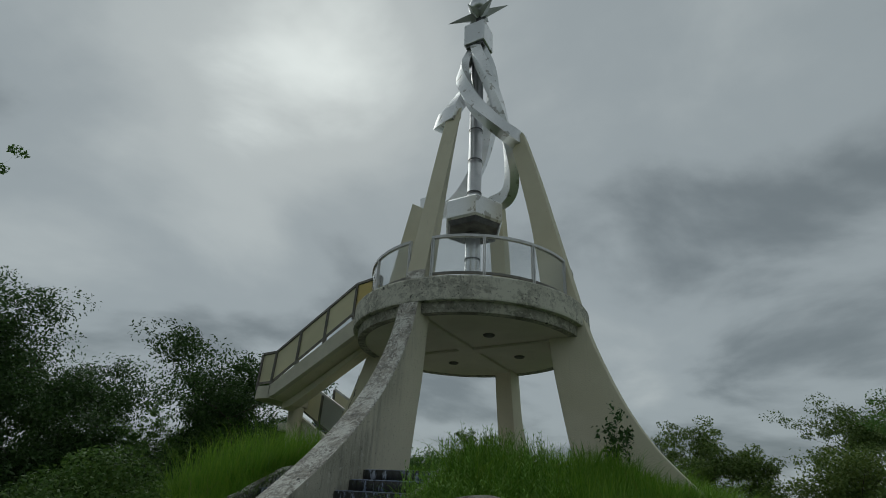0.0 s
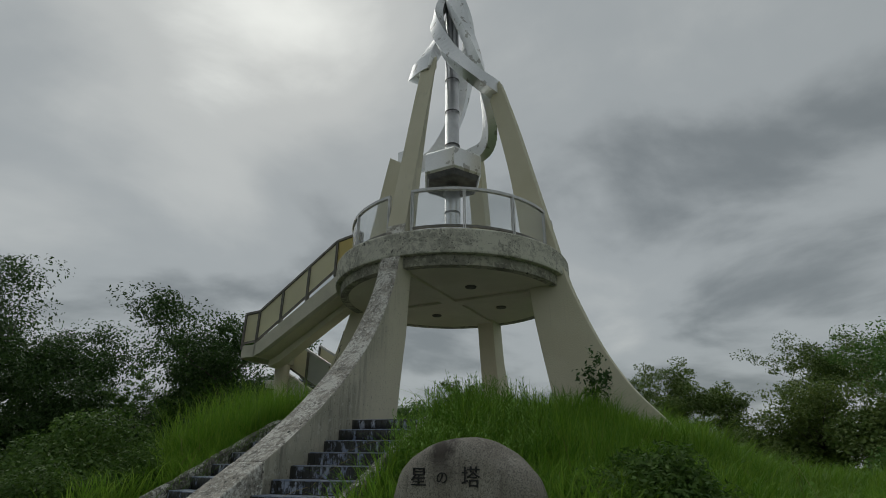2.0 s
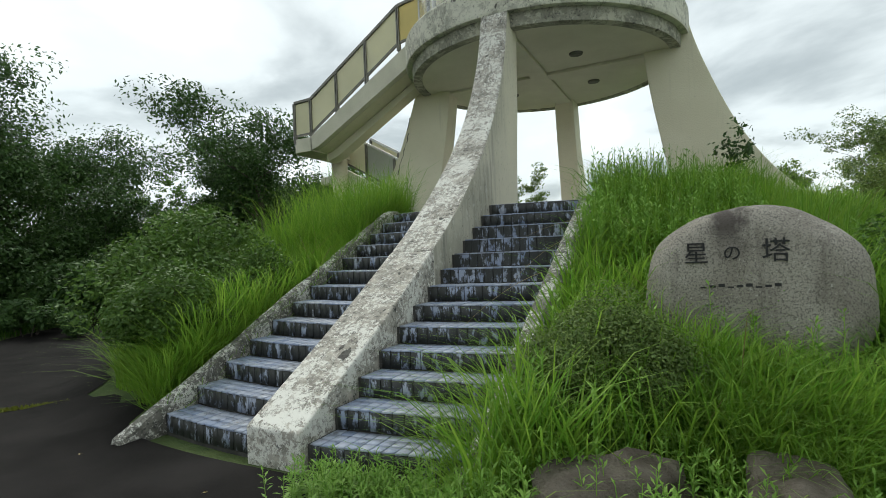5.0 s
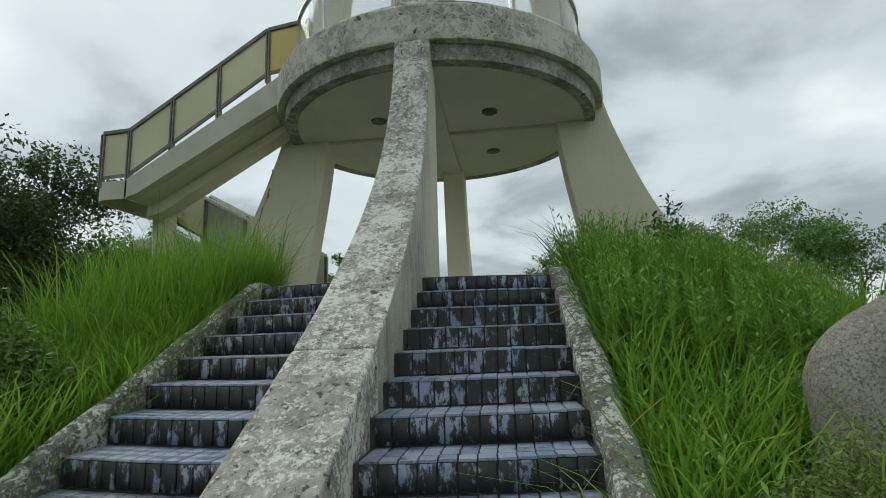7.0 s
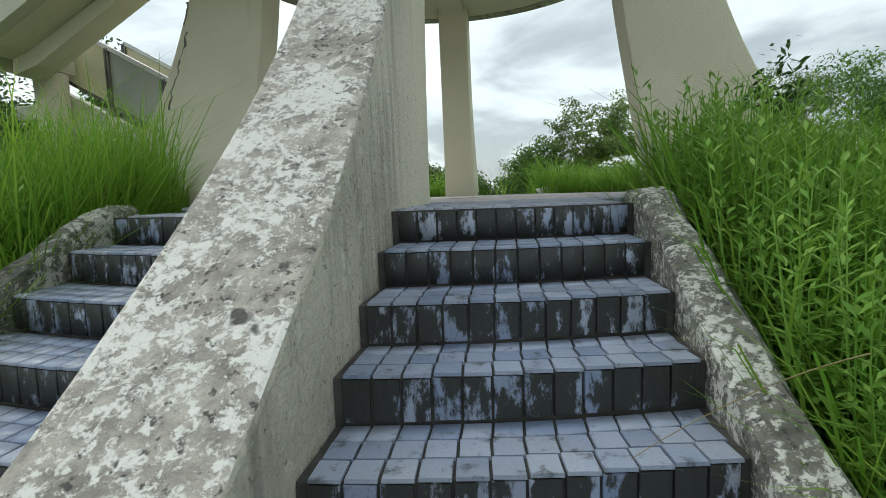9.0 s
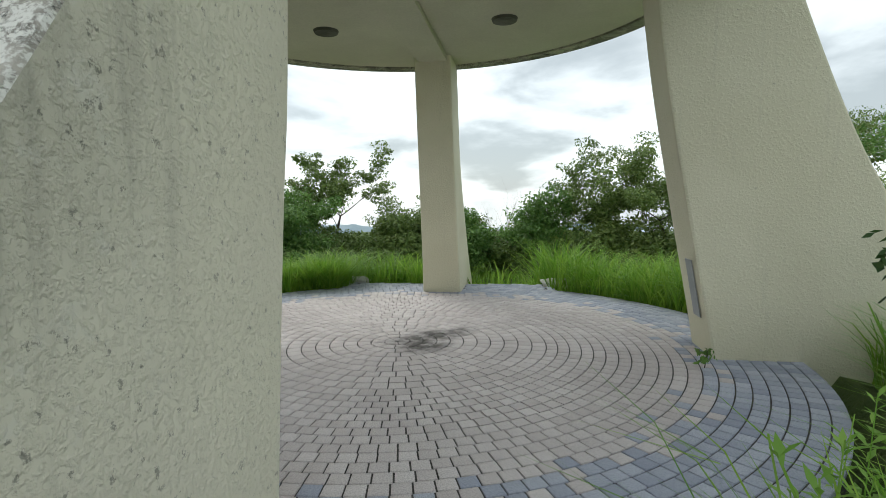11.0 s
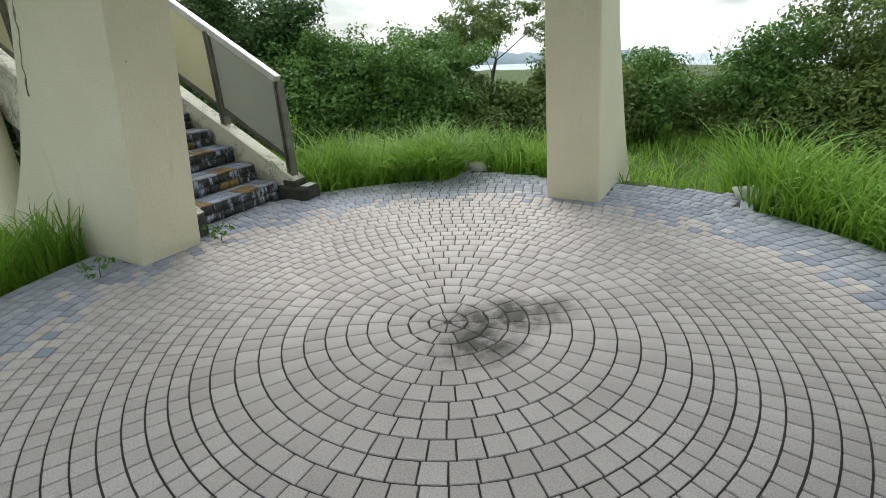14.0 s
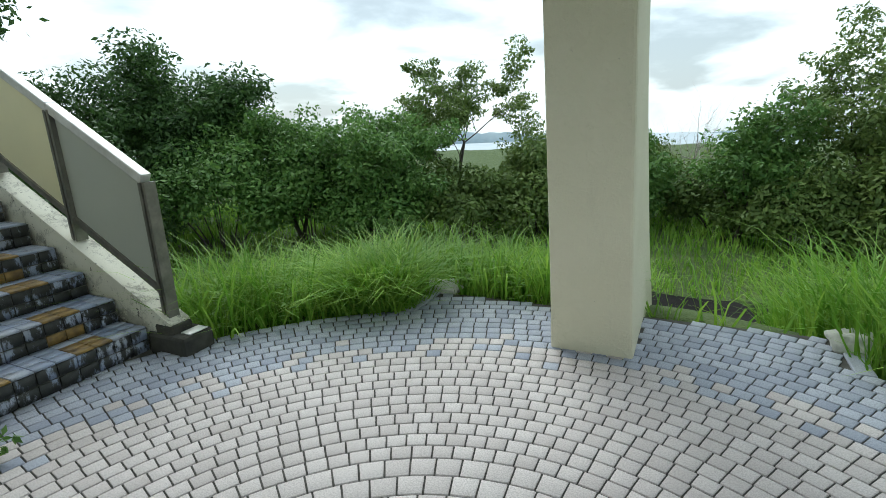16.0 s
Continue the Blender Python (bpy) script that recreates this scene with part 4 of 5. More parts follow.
part("number_plate", boxed((-2.52, A_Y1 + 0.06, 0.131), (-2.43, A_Y1 + 0.20, 0.137)), RAIL_TOP, deck_stair, "small pale label plate")


# ---- plants ----
def blades(name, pts, height, width, lean, material, label, seed, category="grass"):
    """Grass: one tapering, bending blade at every point (x, y)."""
    rng = np.random.default_rng(seed)
    pts = np.asarray(pts)
    n = len(pts)
    z = ground_z(pts[:, 0], pts[:, 1])
    h = height * rng.uniform(0.45, 1.25, n) * (0.75 + 0.5 * np.array([noise.noise((p[0] * 0.9, p[1] * 0.9, seed)) + 0.5 for p in pts]))
    a = rng.uniform(0, 2 * np.pi, n)
    b = a + np.pi / 2 + rng.normal(0, 0.5, n)
    l = lean * rng.uniform(0.3, 1.3, n) * h
    w = width * rng.uniform(0.6, 1.3, n)
    side = np.stack([np.cos(a), np.sin(a), np.zeros(n)], 1) * w[:, None]
    fall = np.stack([np.cos(b), np.sin(b), np.zeros(n)], 1)
    up = np.array([0, 0, 1.0])
    base = np.stack([pts[:, 0], pts[:, 1], z - 0.03], 1)
    p1 = base + up * (h * 0.5)[:, None] + fall * (l * 0.18)[:, None]
    p2 = base + up * (h * 0.85)[:, None] + fall * (l * 0.55)[:, None]
    p3 = base + up * (h * 0.97)[:, None] + fall * (l * 1.05)[:, None]
    v = np.stack([base - side, base + side, p1 - side * 0.8, p1 + side * 0.8, p2 - side * 0.45, p2 + side * 0.45, p3], 1).reshape(-1, 3)
    f = np.array([(0, 1, 3), (0, 3, 2), (2, 3, 5), (2, 5, 4), (4, 5, 6)])
    faces = (f[None] + 7 * np.arange(n)[:, None, None]).reshape(-1, 3)
    me = raw_mesh(name, v, faces)
    return tagged(link_mesh(name, me, material), label, category, kind="stuff")


def scatter(n, seed, keep, x0, x1, y0, y1):
    rng = np.random.default_rng(seed)
    p = np.stack([rng.uniform(x0, x1, n), rng.uniform(y0, y1, n)], 1)
    return p[keep(p[:, 0], p[:, 1])]


def off_paving(x, y, gap=0.0):
    r = np.hypot(x, y)
    ok = r > PLAZA_R + gap
    ok &= ~((np.abs(x) < APRON + 0.15) & (y < 0) & (y > -8.4))
    ok &= ~((np.abs(x) < APRON + 0.02) & (y > 0) & (y < 3.2))
    ok &= ~((y > A_Y0 - 0.1) & (y < A_Y1 + 0.22) & (x < -2.4) & (x > -5.2))
    for lx, ly in ((1, 0), (0, 1), (-1, 0)):
        ok &= ~((np.abs(x * ly - y * lx) < 0.27) & (x * lx + y * ly > 0) & (r < 4.5))
    return ok


def on_mound(x, y):
    r = np.hypot(x, y)
    lim = 7.9 - 0.65 * (x < -1.5) + 0.25 * np.sin(np.arctan2(y, x) * 12)
    return off_paving(x, y, 0.14) & (r < lim) & (y < 1.5)


def clear_stone(x, y):
    c, s = math.cos(radians(4)), math.sin(radians(4))
    u, v = (x - 3.10) * c + (y + 5.86) * s, -(x - 3.10) * s + (y + 5.86) * c
    thin = np.random.default_rng(5).uniform(0, 1, len(x))
    return ~((np.abs(u) < 0.85) & (np.abs(v) < 0.25)) & ~((np.abs(u) < 0.95) & (v < 0) & (v > -0.62) & (thin < 0.80)) & ~((np.hypot(x - 2.12, y + 6.75) < 0.62) & (thin < 0.93))


p = scatter(80000, 11, lambda x, y: on_mound(x, y) & clear_stone(x, y) & ((y < -3.6) | (np.hypot(x, y) > 3.45)), 1.6, 8.0, -8.3, 1.5)
blades("grass_mound", p, 0.62, 0.0085, 0.8, GRASS, "tall bright green grass over the mound", 1)
p = scatter(72000, 12, on_mound, -8.0, -1.6, -8.0, 1.5)
blades("grass_mound", p, 0.58, 0.0085, 0.8, GRASS, "tall bright green grass over the mound", 2)


def back_ring(x, y):
    r = np.hypot(x, y)
    return off_paving(x, y, 0.02) & (r < 5.6) & (y > 0.5) & ~((x > 0.0) & (x < 1.25) & (y > 3.1))


p = scatter(42000, 13, back_ring, -5.6, 5.6, 0.5, 5.6)
blades("grass_verge", p, 0.54, 0.0085, 1.1, GRASS, "tall green grass round the terrace edge", 3)


p = scatter(2600, 71, lambda x, y: off_paving(x, y, 0.0) & (np.hypot(x, y) < 3.45) & (y > 1.2), -3.5, 3.5, 1.2, 3.5)
p = np.concatenate([p, np.random.default_rng(72).normal((-1.75, 2.75), (0.28, 0.16), (1500, 2))])
p = p[off_paving(p[:, 0], p[:, 1], -0.02)]
blades("edge_grass", p, 0.36, 0.0085, 1.7, GRASS, "long grass drooping over the terrace edge", 9)


def meadow(x, y):
    r = np.hypot(x, y)
    return (r > 5.5) & (r < 17) & (y > -1) & ~((r < 6.75) & (x > -0.6) & (x < 2.1))


p = scatter(85000, 14, meadow, -15, 15, -1, 17)
blades("grass_meadow", p, 0.26, 0.012, 0.7, GRASS, "short bright grass of the meadow behind", 4)


p = scatter(9000, 15, lambda x, y: x > -1.9 + 0.12 * np.sin(y * 3), -2.0, -1.53, -7.35, -2.95)
blades("kerb_grass", p, 0.46, 0.005, 1.4, GRASS, "grass hanging over the stair kerb", 12)


def leaf_cloud(centres, radii, count, size, rng, flat=0.55, droop=0.3, narrow=0.5):
    """Leaf quads on the shells of many small clumps."""
    k = rng.integers(0, len(centres), count)
    d = rng.normal(0, 1, (count, 3))
    d /= np.linalg.norm(d, axis=1)[:, None]
    rad = radii[k] * rng.uniform(0.35, 1.0, count) ** 0.5
    c = centres[k] + d * rad[:, None] * np.array([1, 1, flat])
    nrm = d * 0.6 + rng.normal(0, 0.6, (count, 3)) + np.array([0, 0, 0.5])
    nrm /= np.linalg.norm(nrm, axis=1)[:, None]
    t = rng.normal(0, 1, (count, 3)) + d * 0.8 - np.array([0, 0, droop])
    t -= nrm * (t * nrm).sum(1)[:, None]
    t /= np.linalg.norm(t, axis=1)[:, None]
    b = np.cross(nrm, t)
    s = size * rng.uniform(0.6, 1.35, count)
    t, b = t * s[:, None], b * (s * narrow)[:, None]
    v = np.stack([c - t, c + b * 0.9 - t * 0.1, c + t, c - b * 0.9 - t * 0.1], 1).reshape(-1, 3)
    f = np.arange(count * 4).reshape(-1, 4)
    return v, f


def tree(x, y, top, spread, seed, material, bark, label, leaves=5000, size=0.07, bare=0.0, airy=0.5, name="tree", low=0.25, lean=0.0):
    """A tree: tapering trunk, limbs that fork, and a crown of small leaves on the twigs' ends."""
    rng = np.random.default_rng(seed)
    z0 = float(ground_z(x, y)) - 0.1
    h = top - z0
    vs, fs, tips = [], [], []

    def limb(p, d, length, r, level):
        pts, rad = [p.copy()], [r]
        n = 4
        for i in range(n):
            d = d + Vector(rng.normal(0, 0.16, 3)) + Vector((0, 0, 0.05 if level else 0))
            d.normalize()
            p = p + d * length / n
            pts.append(p.copy())
            rad.append(r * (1 - 0.6 * (i + 1) / n))
        a, b = tube_arrays(pts, rad, 6 if level < 2 else 4)
        off = len(vs)
        vs.extend(a)
        fs.extend([tuple(q + off for q in t) for t in b])
        if level >= 2:
            tips.append((pts[-1], length))
            tips.append((pts[2], length))
        if level < 3:
            for k in range(int(rng.integers(3, 5)) + (2 if level == 0 else 0)):
                i = int(rng.integers(1 if level else 2, n + 1)) if k else n
                ang = rng.uniform(0, 2 * np.pi)
                out = Vector((math.cos(ang), math.sin(ang), rng.uniform(-0.05, 0.7)))
                nd = (d * 0.45 + out * (0.8 if level else 1.0)).normalized()
                limb(pts[i], nd, length * rng.uniform(0.5, 0.75), rad[i] * 0.6, level + 1)

    stems = 1 if h > 4 else 3
    for s in range(stems):
        ang = rng.uniform(0, 6.28)
        d0 = Vector((lean + (0.35 * math.cos(ang) if stems > 1 else 0), 0.35 * math.sin(ang) if stems > 1 else 0, 1)).normalized()
        limb(Vector((0, 0, 0)), d0, h * 0.55, max(0.03, h * 0.018), 0)
    pts = np.array([tuple(t[0]) for t in tips])
    zmax, rmax = pts[:, 2].max(), np.abs(pts[:, :2]).max()
    k = np.array([spread / rmax, spread / rmax, h * 0.95 / zmax])
    v = np.array([tuple(q) for q in vs])
    v = v * k
    pts = pts * k
    crown_pts = pts[pts[:, 2] > h * low]
    if len(crown_pts) == 0:
        crown_pts = pts
    rad = np.full(len(crown_pts), airy * spread * 0.42) * rng.uniform(0.5, 1.2, len(crown_pts))
    t = thing(name, (x, y, z0), label, "tree" if name == "tree" else "shrub")
    link_mesh("trunk", raw_mesh("trunk", v, fs, smooth=True), bark, t)
    if leaves:
        lv, lf = leaf_cloud(crown_pts, rad, leaves, size, rng)
        link_mesh("crown", raw_mesh("crown", lv, lf), material, t)
    return t


def bush(x, y, w, h, seed, material, label, leaves=3500, size=0.05, category="shrub", z=None, name="shrub", depth=None):
    """A low leafy mass with an uneven outline."""
    rng = np.random.default_rng(seed)
    z0 = float(ground_z(x, y)) - 0.05 if z is None else z
    n = 26
    a, r = rng.uniform(0, 2 * np.pi, n), np.sqrt(rng.uniform(0, 1, n))
    dp = depth or w
    c = np.stack([r * np.cos(a) * w * 0.75, r * np.sin(a) * dp * 0.75, h * (0.25 + 0.5 * (1 - r ** 2) * rng.uniform(0.5, 1.1, n))], 1)
    rad = min(w, h, dp) * rng.uniform(0.25, 0.5, n)
    v, f = leaf_cloud(c, rad, leaves, size, rng, flat=0.8)
    v[:, 2] = np.maximum(v[:, 2], -0.05)
    t = thing(name, (x, y, z0), label, category)
    stems_v, stems_f = [], []
    for i in range(9):
        q = c[i]
        tv, tf = tube_arrays([(q[0] * 0.2, q[1] * 0.2, -0.1), (q[0] * 0.6, q[1] * 0.6, q[2] * 0.5), tuple(q)], [0.018, 0.012, 0.006], 5)
        stems_f += [tuple(k + len(stems_v) for k in g) for g in tf]
        stems_v += tv
    link_mesh("woody_base", raw_mesh("woody_base", stems_v, stems_f), BARK, t)["kind"] = "stuff"
    link_mesh("leaves", raw_mesh("leaves", v, f), material, t)
    return t


TREES = [  # x, y, top, spread, leaves, kind
    (-9.9, -8.4, 7.6, 1.9, 5200, "open"), (-13.8, -5.6, 6.0, 3.0, 6000, "dark"), (-16.6, -2.6, 6.2, 3.4, 9000, "dark"), (-19.5, -7.5, 7.0, 3.6, 8000, "dark"),
    (-17.4, 0.6, 4.6, 3.2, 8000, "dark"), (-13.0, 0.8, 3.4, 2.0, 2600, "open"), (-10.2, 2.3, 4.7, 3.2, 8000, "dark"), (-11.5, 3.6, 3.6, 2.6, 6000, "dark"),
    (-9.6, 6.0, 3.3, 2.6, 9000, "dark"), (-7.2, 8.0, 2.0, 1.9, 6500, "mid"), (-5.4, 8.2, 1.8, 1.8, 6500, "mid"), (-4.4, 10.4, 3.1, 2.0, 5500, "olive"),
    (-2.6, 11.5, 1.6, 1.8, 4500, "olive"), (1.2, 9.6, 1.7, 1.3, 3600, "mid"), (2.8, 10.6, 3.0, 2.0, 5000, "olive"), (5.2, 10.6, 2.9, 2.4, 6000, "olive"),
    (8.2, 11.2, 4.2, 2.8, 6500, "olive"), (7.2, 7.6, 1.6, 2.0, 4500, "rust"), (11.0, 8.0, 3.4, 2.6, 5500, "mid"), (0.3, 13.6, 2.3, 1.2, 0, "bare"),
    (-1.0, 12.6, 1.0, 1.6, 2600, "rust"), (13.0, 2.0, 2.2, 2.4, 5000, "mid"), (-12.6, 8.5, 3.0, 2.8, 6000, "dark"), (11.5, 14.0, 4.0, 3.0, 5000, "olive"),
]
KINDS = {"open": (LEAF_MID, BARK, 0.28, 0.060, "slender tree with sparse leafy boughs"), "dark": (LEAF_DARK, BARK, 0.62, 0.080, "broad dark green tree with dense foliage"),
         "mid": (LEAF_MID, BARK, 0.45, 0.060, "bushy green tree at the meadow edge"), "olive": (LEAF_OLIVE, BARK, 0.36, 0.055, "wispy olive-green young tree"),
         "rust": (LEAF_RUST, BARK, 0.42, 0.055, "low thicket with brownish leaves"), "bare": (LEAF_MID, PALEBARK, 0.3, 0.05, "small bare pale tree")}
for i, (tx, ty, tt, sp, nl, kd) in enumerate(TREES):
    mt, bk, airy, sz, lab = KINDS[kd]
    tree(tx, ty, tt, sp, 100 + i, mt, bk, lab, int(nl * (3.4 if kd == "dark" else 2.8)), sz * (0.74 if kd == "dark" else 0.80), airy=airy, low=0.12 if kd in ("mid", "rust", "olive") else 0.22)

bush(2.12, -6.72, 0.60, 0.92, 31, LEAF_OLIVE, "clipped round azalea bush at the stair foot", 30000, 0.013)
bush(-2.42, -6.55, 0.85, 1.35, 36, LEAF_VINE, "leafy shrub crowding the kerb at the stair foot", 26000, 0.026)
bush(-3.5, -5.5, 1.30, 1.75, 32, LEAF_VINE, "sprawling vine-covered shrub on the mound flank", 22000, 0.034)
bush(-2.25, -5.5, 0.6, 1.0, 37, LEAF_VINE, "leafy shrub crowding the stair kerb", 12000, 0.026)
bush(5.2, -6.3, 1.1, 1.35, 34, LEAF_VINE, "rank vine-covered shrub on the mound", 17000, 0.036)
bush(4.4, -4.4, 0.9, 1.0, 35, LEAF_VINE, "rank vine-covered shrub on the mound", 12000, 0.034)
bush(-10.2, -4.4, 2.4, 1.1, 33, LEAF_DARK, "low dark clipped hedge", 12000, 0.05, depth=0.6, name="hedge")
THICKETS = [(-9.5, 4.6, 1.7, 3.2, 0), (-8.0, 6.6, 1.7, 2.9, 1), (-6.5, 7.6, 1.5, 2.7, 1), (-5.0, 8.2, 1.4, 2.5, 1), (-3.7, 8.9, 1.2, 2.1, 2), (-2.4, 9.6, 1.2, 2.3, 2),
            (2.2, 9.4, 1.1, 2.0, 2), (3.6, 9.2, 1.3, 2.2, 3), (5.2, 8.9, 1.5, 2.3, 2), (6.8, 8.0, 1.5, 2.0, 3), (8.6, 6.6, 1.6, 2.2, 2), (10.5, 4.0, 1.7, 2.0, 1), (-0.6, 10.6, 1.2, 2.3, 1), (-1.5, 9.9, 1.2, 2.5, 2), (1.1, 10.6, 1.1, 1.9, 2),
            (-11.5, -2.2, 1.8, 2.2, 0), (-13.5, -6.5, 2.0, 2.4, 0), (-15.5, -1.0, 2.2, 2.8, 0), (-12.6, 2.6, 2.0, 2.4, 0), (-16.5, -9.5, 2.2, 2.6, 0), (10.4, -2.0, 1.7, 1.5, 1), (8.6, 2.0, 1.4, 1.3, 1)]
for k, a in enumerate(range(152, 232, 6)):
    rr = 15.5 + 1.5 * math.sin(k * 2.1)
    THICKETS.append((rr * math.cos(radians(a)), rr * math.sin(radians(a)), 2.3, 3.9 + 0.9 * math.sin(k * 1.7), 0))
for i, (tx, ty, w, h, kd) in enumerate(THICKETS):
    mt, lab = ((LEAF_DARK, "dense dark thicket at the wood edge"), (LEAF_MID, "dense green thicket beside the meadow"), (LEAF_OLIVE, "olive-green thicket beside the meadow"), (LEAF_RUST, "brownish thicket beside the meadow"))[kd]
    bush(tx, ty, w, h, 200 + i, mt, lab, 11000 if kd == 0 else 10000, 0.066 if kd == 0 else 0.056, name="thicket")


def leafy_weeds(name, pts, height, seed, material, label, leaf_size=0.045, per=26):
    """Upright weeds: a stalk with narrow leaves all the way up."""
    rng = np.random.default_rng(seed)
    vs, fs = [], []
    pts = np.asarray(pts)
    gz = ground_z(pts[:, 0], pts[:, 1])
    for (x, y), z in zip(pts, gz):
        h = height * rng.uniform(0.6, 1.25)
        lx, ly = rng.normal(0, 0.10, 2) * h
        u = np.sort(rng.uniform(0.12, 1.0, per))
        a = np.arange(per) * 2.4 + rng.uniform(0, 6)
        c = np.stack([x + lx * u ** 2, y + ly * u ** 2, z + h * u], 1)
        rise = 0.25 + 0.9 * u ** 3
        d = np.stack([np.cos(a), np.sin(a), rise], 1)
        d /= np.linalg.norm(d, axis=1)[:, None]
        s = np.stack([-np.sin(a), np.cos(a), np.zeros(per)], 1)
        ln = (leaf_size * rng.uniform(0.8, 1.5, per) * (1.25 - 0.7 * u))[:, None] * 2
        b = len(vs) and sum(len(q) for q in vs)
        q = np.stack([c, c + d * ln * 0.5 + s * ln * 0.13, c + d * ln - np.array([0, 0, 0.2]) * ln * 0.6, c + d * ln * 0.5 - s * ln * 0.13], 1).reshape(-1, 3)
        st = np.array([(x - 0.004, y, z - 0.02), (x + 0.004, y, z - 0.02), (x + lx + 0.002, y + ly, z + h), (x + lx - 0.002, y + ly, z + h)])
        q = np.concatenate([q, st])
        fs.append(np.arange(len(q)).reshape(-1, 4) + b)
        vs.append(q)
    me = raw_mesh(name, np.concatenate(vs), np.concatenate(fs))
    return tagged(link_mesh(name, me, material), label, "weeds", kind="stuff")


p = scatter(1500, 41, lambda x, y: on_mound(x, y) & (np.hypot(x - 2.2, y + 4.1) < 1.15), 1.6, 4.0, -5.6, -2.6)
leafy_weeds("weeds", p, 0.78, 51, WEED, "tall leafy weeds beside the stair head")
p = scatter(420, 42, lambda x, y: on_mound(x, y) & (x < 0) & (np.hypot(x + 2.2, y + 3.2) < 0.9), -3.4, -1.6, -4.2, -2.2)
leafy_weeds("weeds", p, 0.60, 52, WEED, "leafy weeds at the foot of the leg")
p = scatter(900, 43, lambda x, y: on_mound(x, y), 1.6, 7.0, -8.2, -2.0)
leafy_weeds("weeds", p, 0.55, 53, WEED, "scattered leafy weeds over the mound")
p = scatter(5200, 44, lambda x, y: (np.hypot(x, y) > 7.1) & (np.hypot(x, y) < 8.5 + 0.2 * np.sin(x * 5)) & off_paving(x, y), 1.65, 7.5, -8.7, -3.0)
leafy_weeds("undergrowth", p, 0.36, 54, WEED, "low creeping undergrowth along the mound foot", 0.034, 26)
p = np.random.default_rng(49).normal((1.25, -7.98), (0.42, 0.12), (420, 2))
leafy_weeds("undergrowth", p[p[:, 0] > 0.5], 0.26, 56, WEED, "low weeds spreading over the lowest steps", 0.03, 20)
p = np.random.default_rng(50).normal((1.55, -7.1), (0.16, 0.45), (1500, 2))
blades("kerb_grass", p[p[:, 0] > 1.2], 0.42, 0.006, 1.5, GRASS, "long grass drooping over the stair edge", 13)
p = scatter(800, 45, lambda x, y: back_ring(x, y), -5.0, 5.0, 0.8, 5.4)
leafy_weeds("weeds", p, 0.55, 55, WEED, "leafy weeds in the grass round the terrace")
p = scatter(30000, 46, lambda x, y: (np.hypot(x, y) > 10.7 + np.maximum(0, 215 - np.degrees(np.arctan2(y, x)) % 360) * 0.05) & (x < -3) & (y < 0) & (np.degrees(np.arctan2(y, x)) % 360 < 246), -17, -3, -15, 0)
blades("grass_bank", p, 0.45, 0.012, 0.7, GRASS_DARK, "rank dark grass beyond the asphalt", 6)
p = scatter(700, 47, lambda x, y: on_mound(x, y), -7.5, 7.5, -8.0, -1.0)
blades("dry_stalks", p, 0.75, 0.004, 0.9, DRY, "dry straw-coloured stalks in the grass", 7)
# long arching tufts under the name stone
p = np.random.default_rng(48).normal((3.3, -6.95), (0.42, 0.22), (3600, 2))
p = p[off_paving(p[:, 0], p[:, 1])]
blades("tuft_grass", p, 0.50, 0.005, 1.3, GRASS, "arching tuft of bright grass under the name stone", 8)


p = np.random.default_rng(51).normal((3.12, -6.38), (0.48, 0.11), (2300, 2))
blades("tuft_grass", p, 0.50, 0.0065, 0.9, GRASS, "upright grass close against the name stone", 14)


def mossy_crack(points, width, seed, label):
    """A ragged strip of moss along a crack."""
    rng = np.random.default_rng(seed)
    line = spline(points, 20)
    vs, fs = [], []
    for q in line:
        for k in range(60):
            o = rng.normal(0, width * 0.42, 2)
            x, y = q[0] + o[0], q[1] + o[1]
            a = rng.uniform(0, 6.28)
            s = rng.uniform(0.006, 0.016)
            z = LOW + 0.014
            b = len(vs)
            vs += [(x - s * math.cos(a), y - s * math.sin(a), z), (x + s * math.cos(a), y + s * math.sin(a), z), (x + rng.normal(0, 0.012), y + rng.normal(0, 0.012), z + rng.uniform(0.012, 0.04))]
            fs.append((b, b + 1, b + 2))
    return tagged(link_mesh("moss_strip", raw_mesh("moss_strip", vs, fs), MOSS), label, "moss", kind="stuff")


mossy_crack([(1.9, -8.1, 0), (2.25, -8.5, 0), (2.55, -8.85, 0), (2.95, -9.3, 0)], 0.055, 61, "yellow-green moss along an asphalt crack")
mossy_crack([(-2.2, -6.9, 0), (-2.96, -7.0, 0), (-3.93, -8.0, 0), (-4.7, -8.7, 0), (-5.8, -9.6, 0)], 0.07, 62, "yellow-green moss along an asphalt crack")


# ---- stones and small things ----
def rock(x, y, z, size, seed, label, material=KERB, group=""):
    ob = part("rock", boulder("rock", size, seed, 0.17, 4, 3.6), material, smooth=True)
    ob.matrix_world = pose(x, y, z, 0, 0, seed * 37)
    return tagged(ob, label, "stone", group)


rock(1.50, 3.02, 0.02, (0.10, 0.18, 0.085), 2, "pale block of stone at the terrace corner", PALE_STONE)
rock(-1.40, 3.22, 0.02, (0.15, 0.10, 0.06), 5, "flat pale stone at the terrace corner", PALE_STONE)
for i, (x, y, w) in enumerate(((2.25, -7.66, 0.45), (3.05, -7.55, 0.38), (4.2, -7.25, 0.52), (5.05, -6.85, 0.44), (5.85, -6.25, 0.45))):
    rock(x, y, LOW + 0.16, (w, 0.20, 0.20), 11 + i, "brown edging boulder overgrown with weeds", BOULDER, "edging boulders")

plate = part("cover_plate", boxed((-0.006, -0.075, -0.22), (0.0, 0.075, 0.22), 0.002), PLATE)
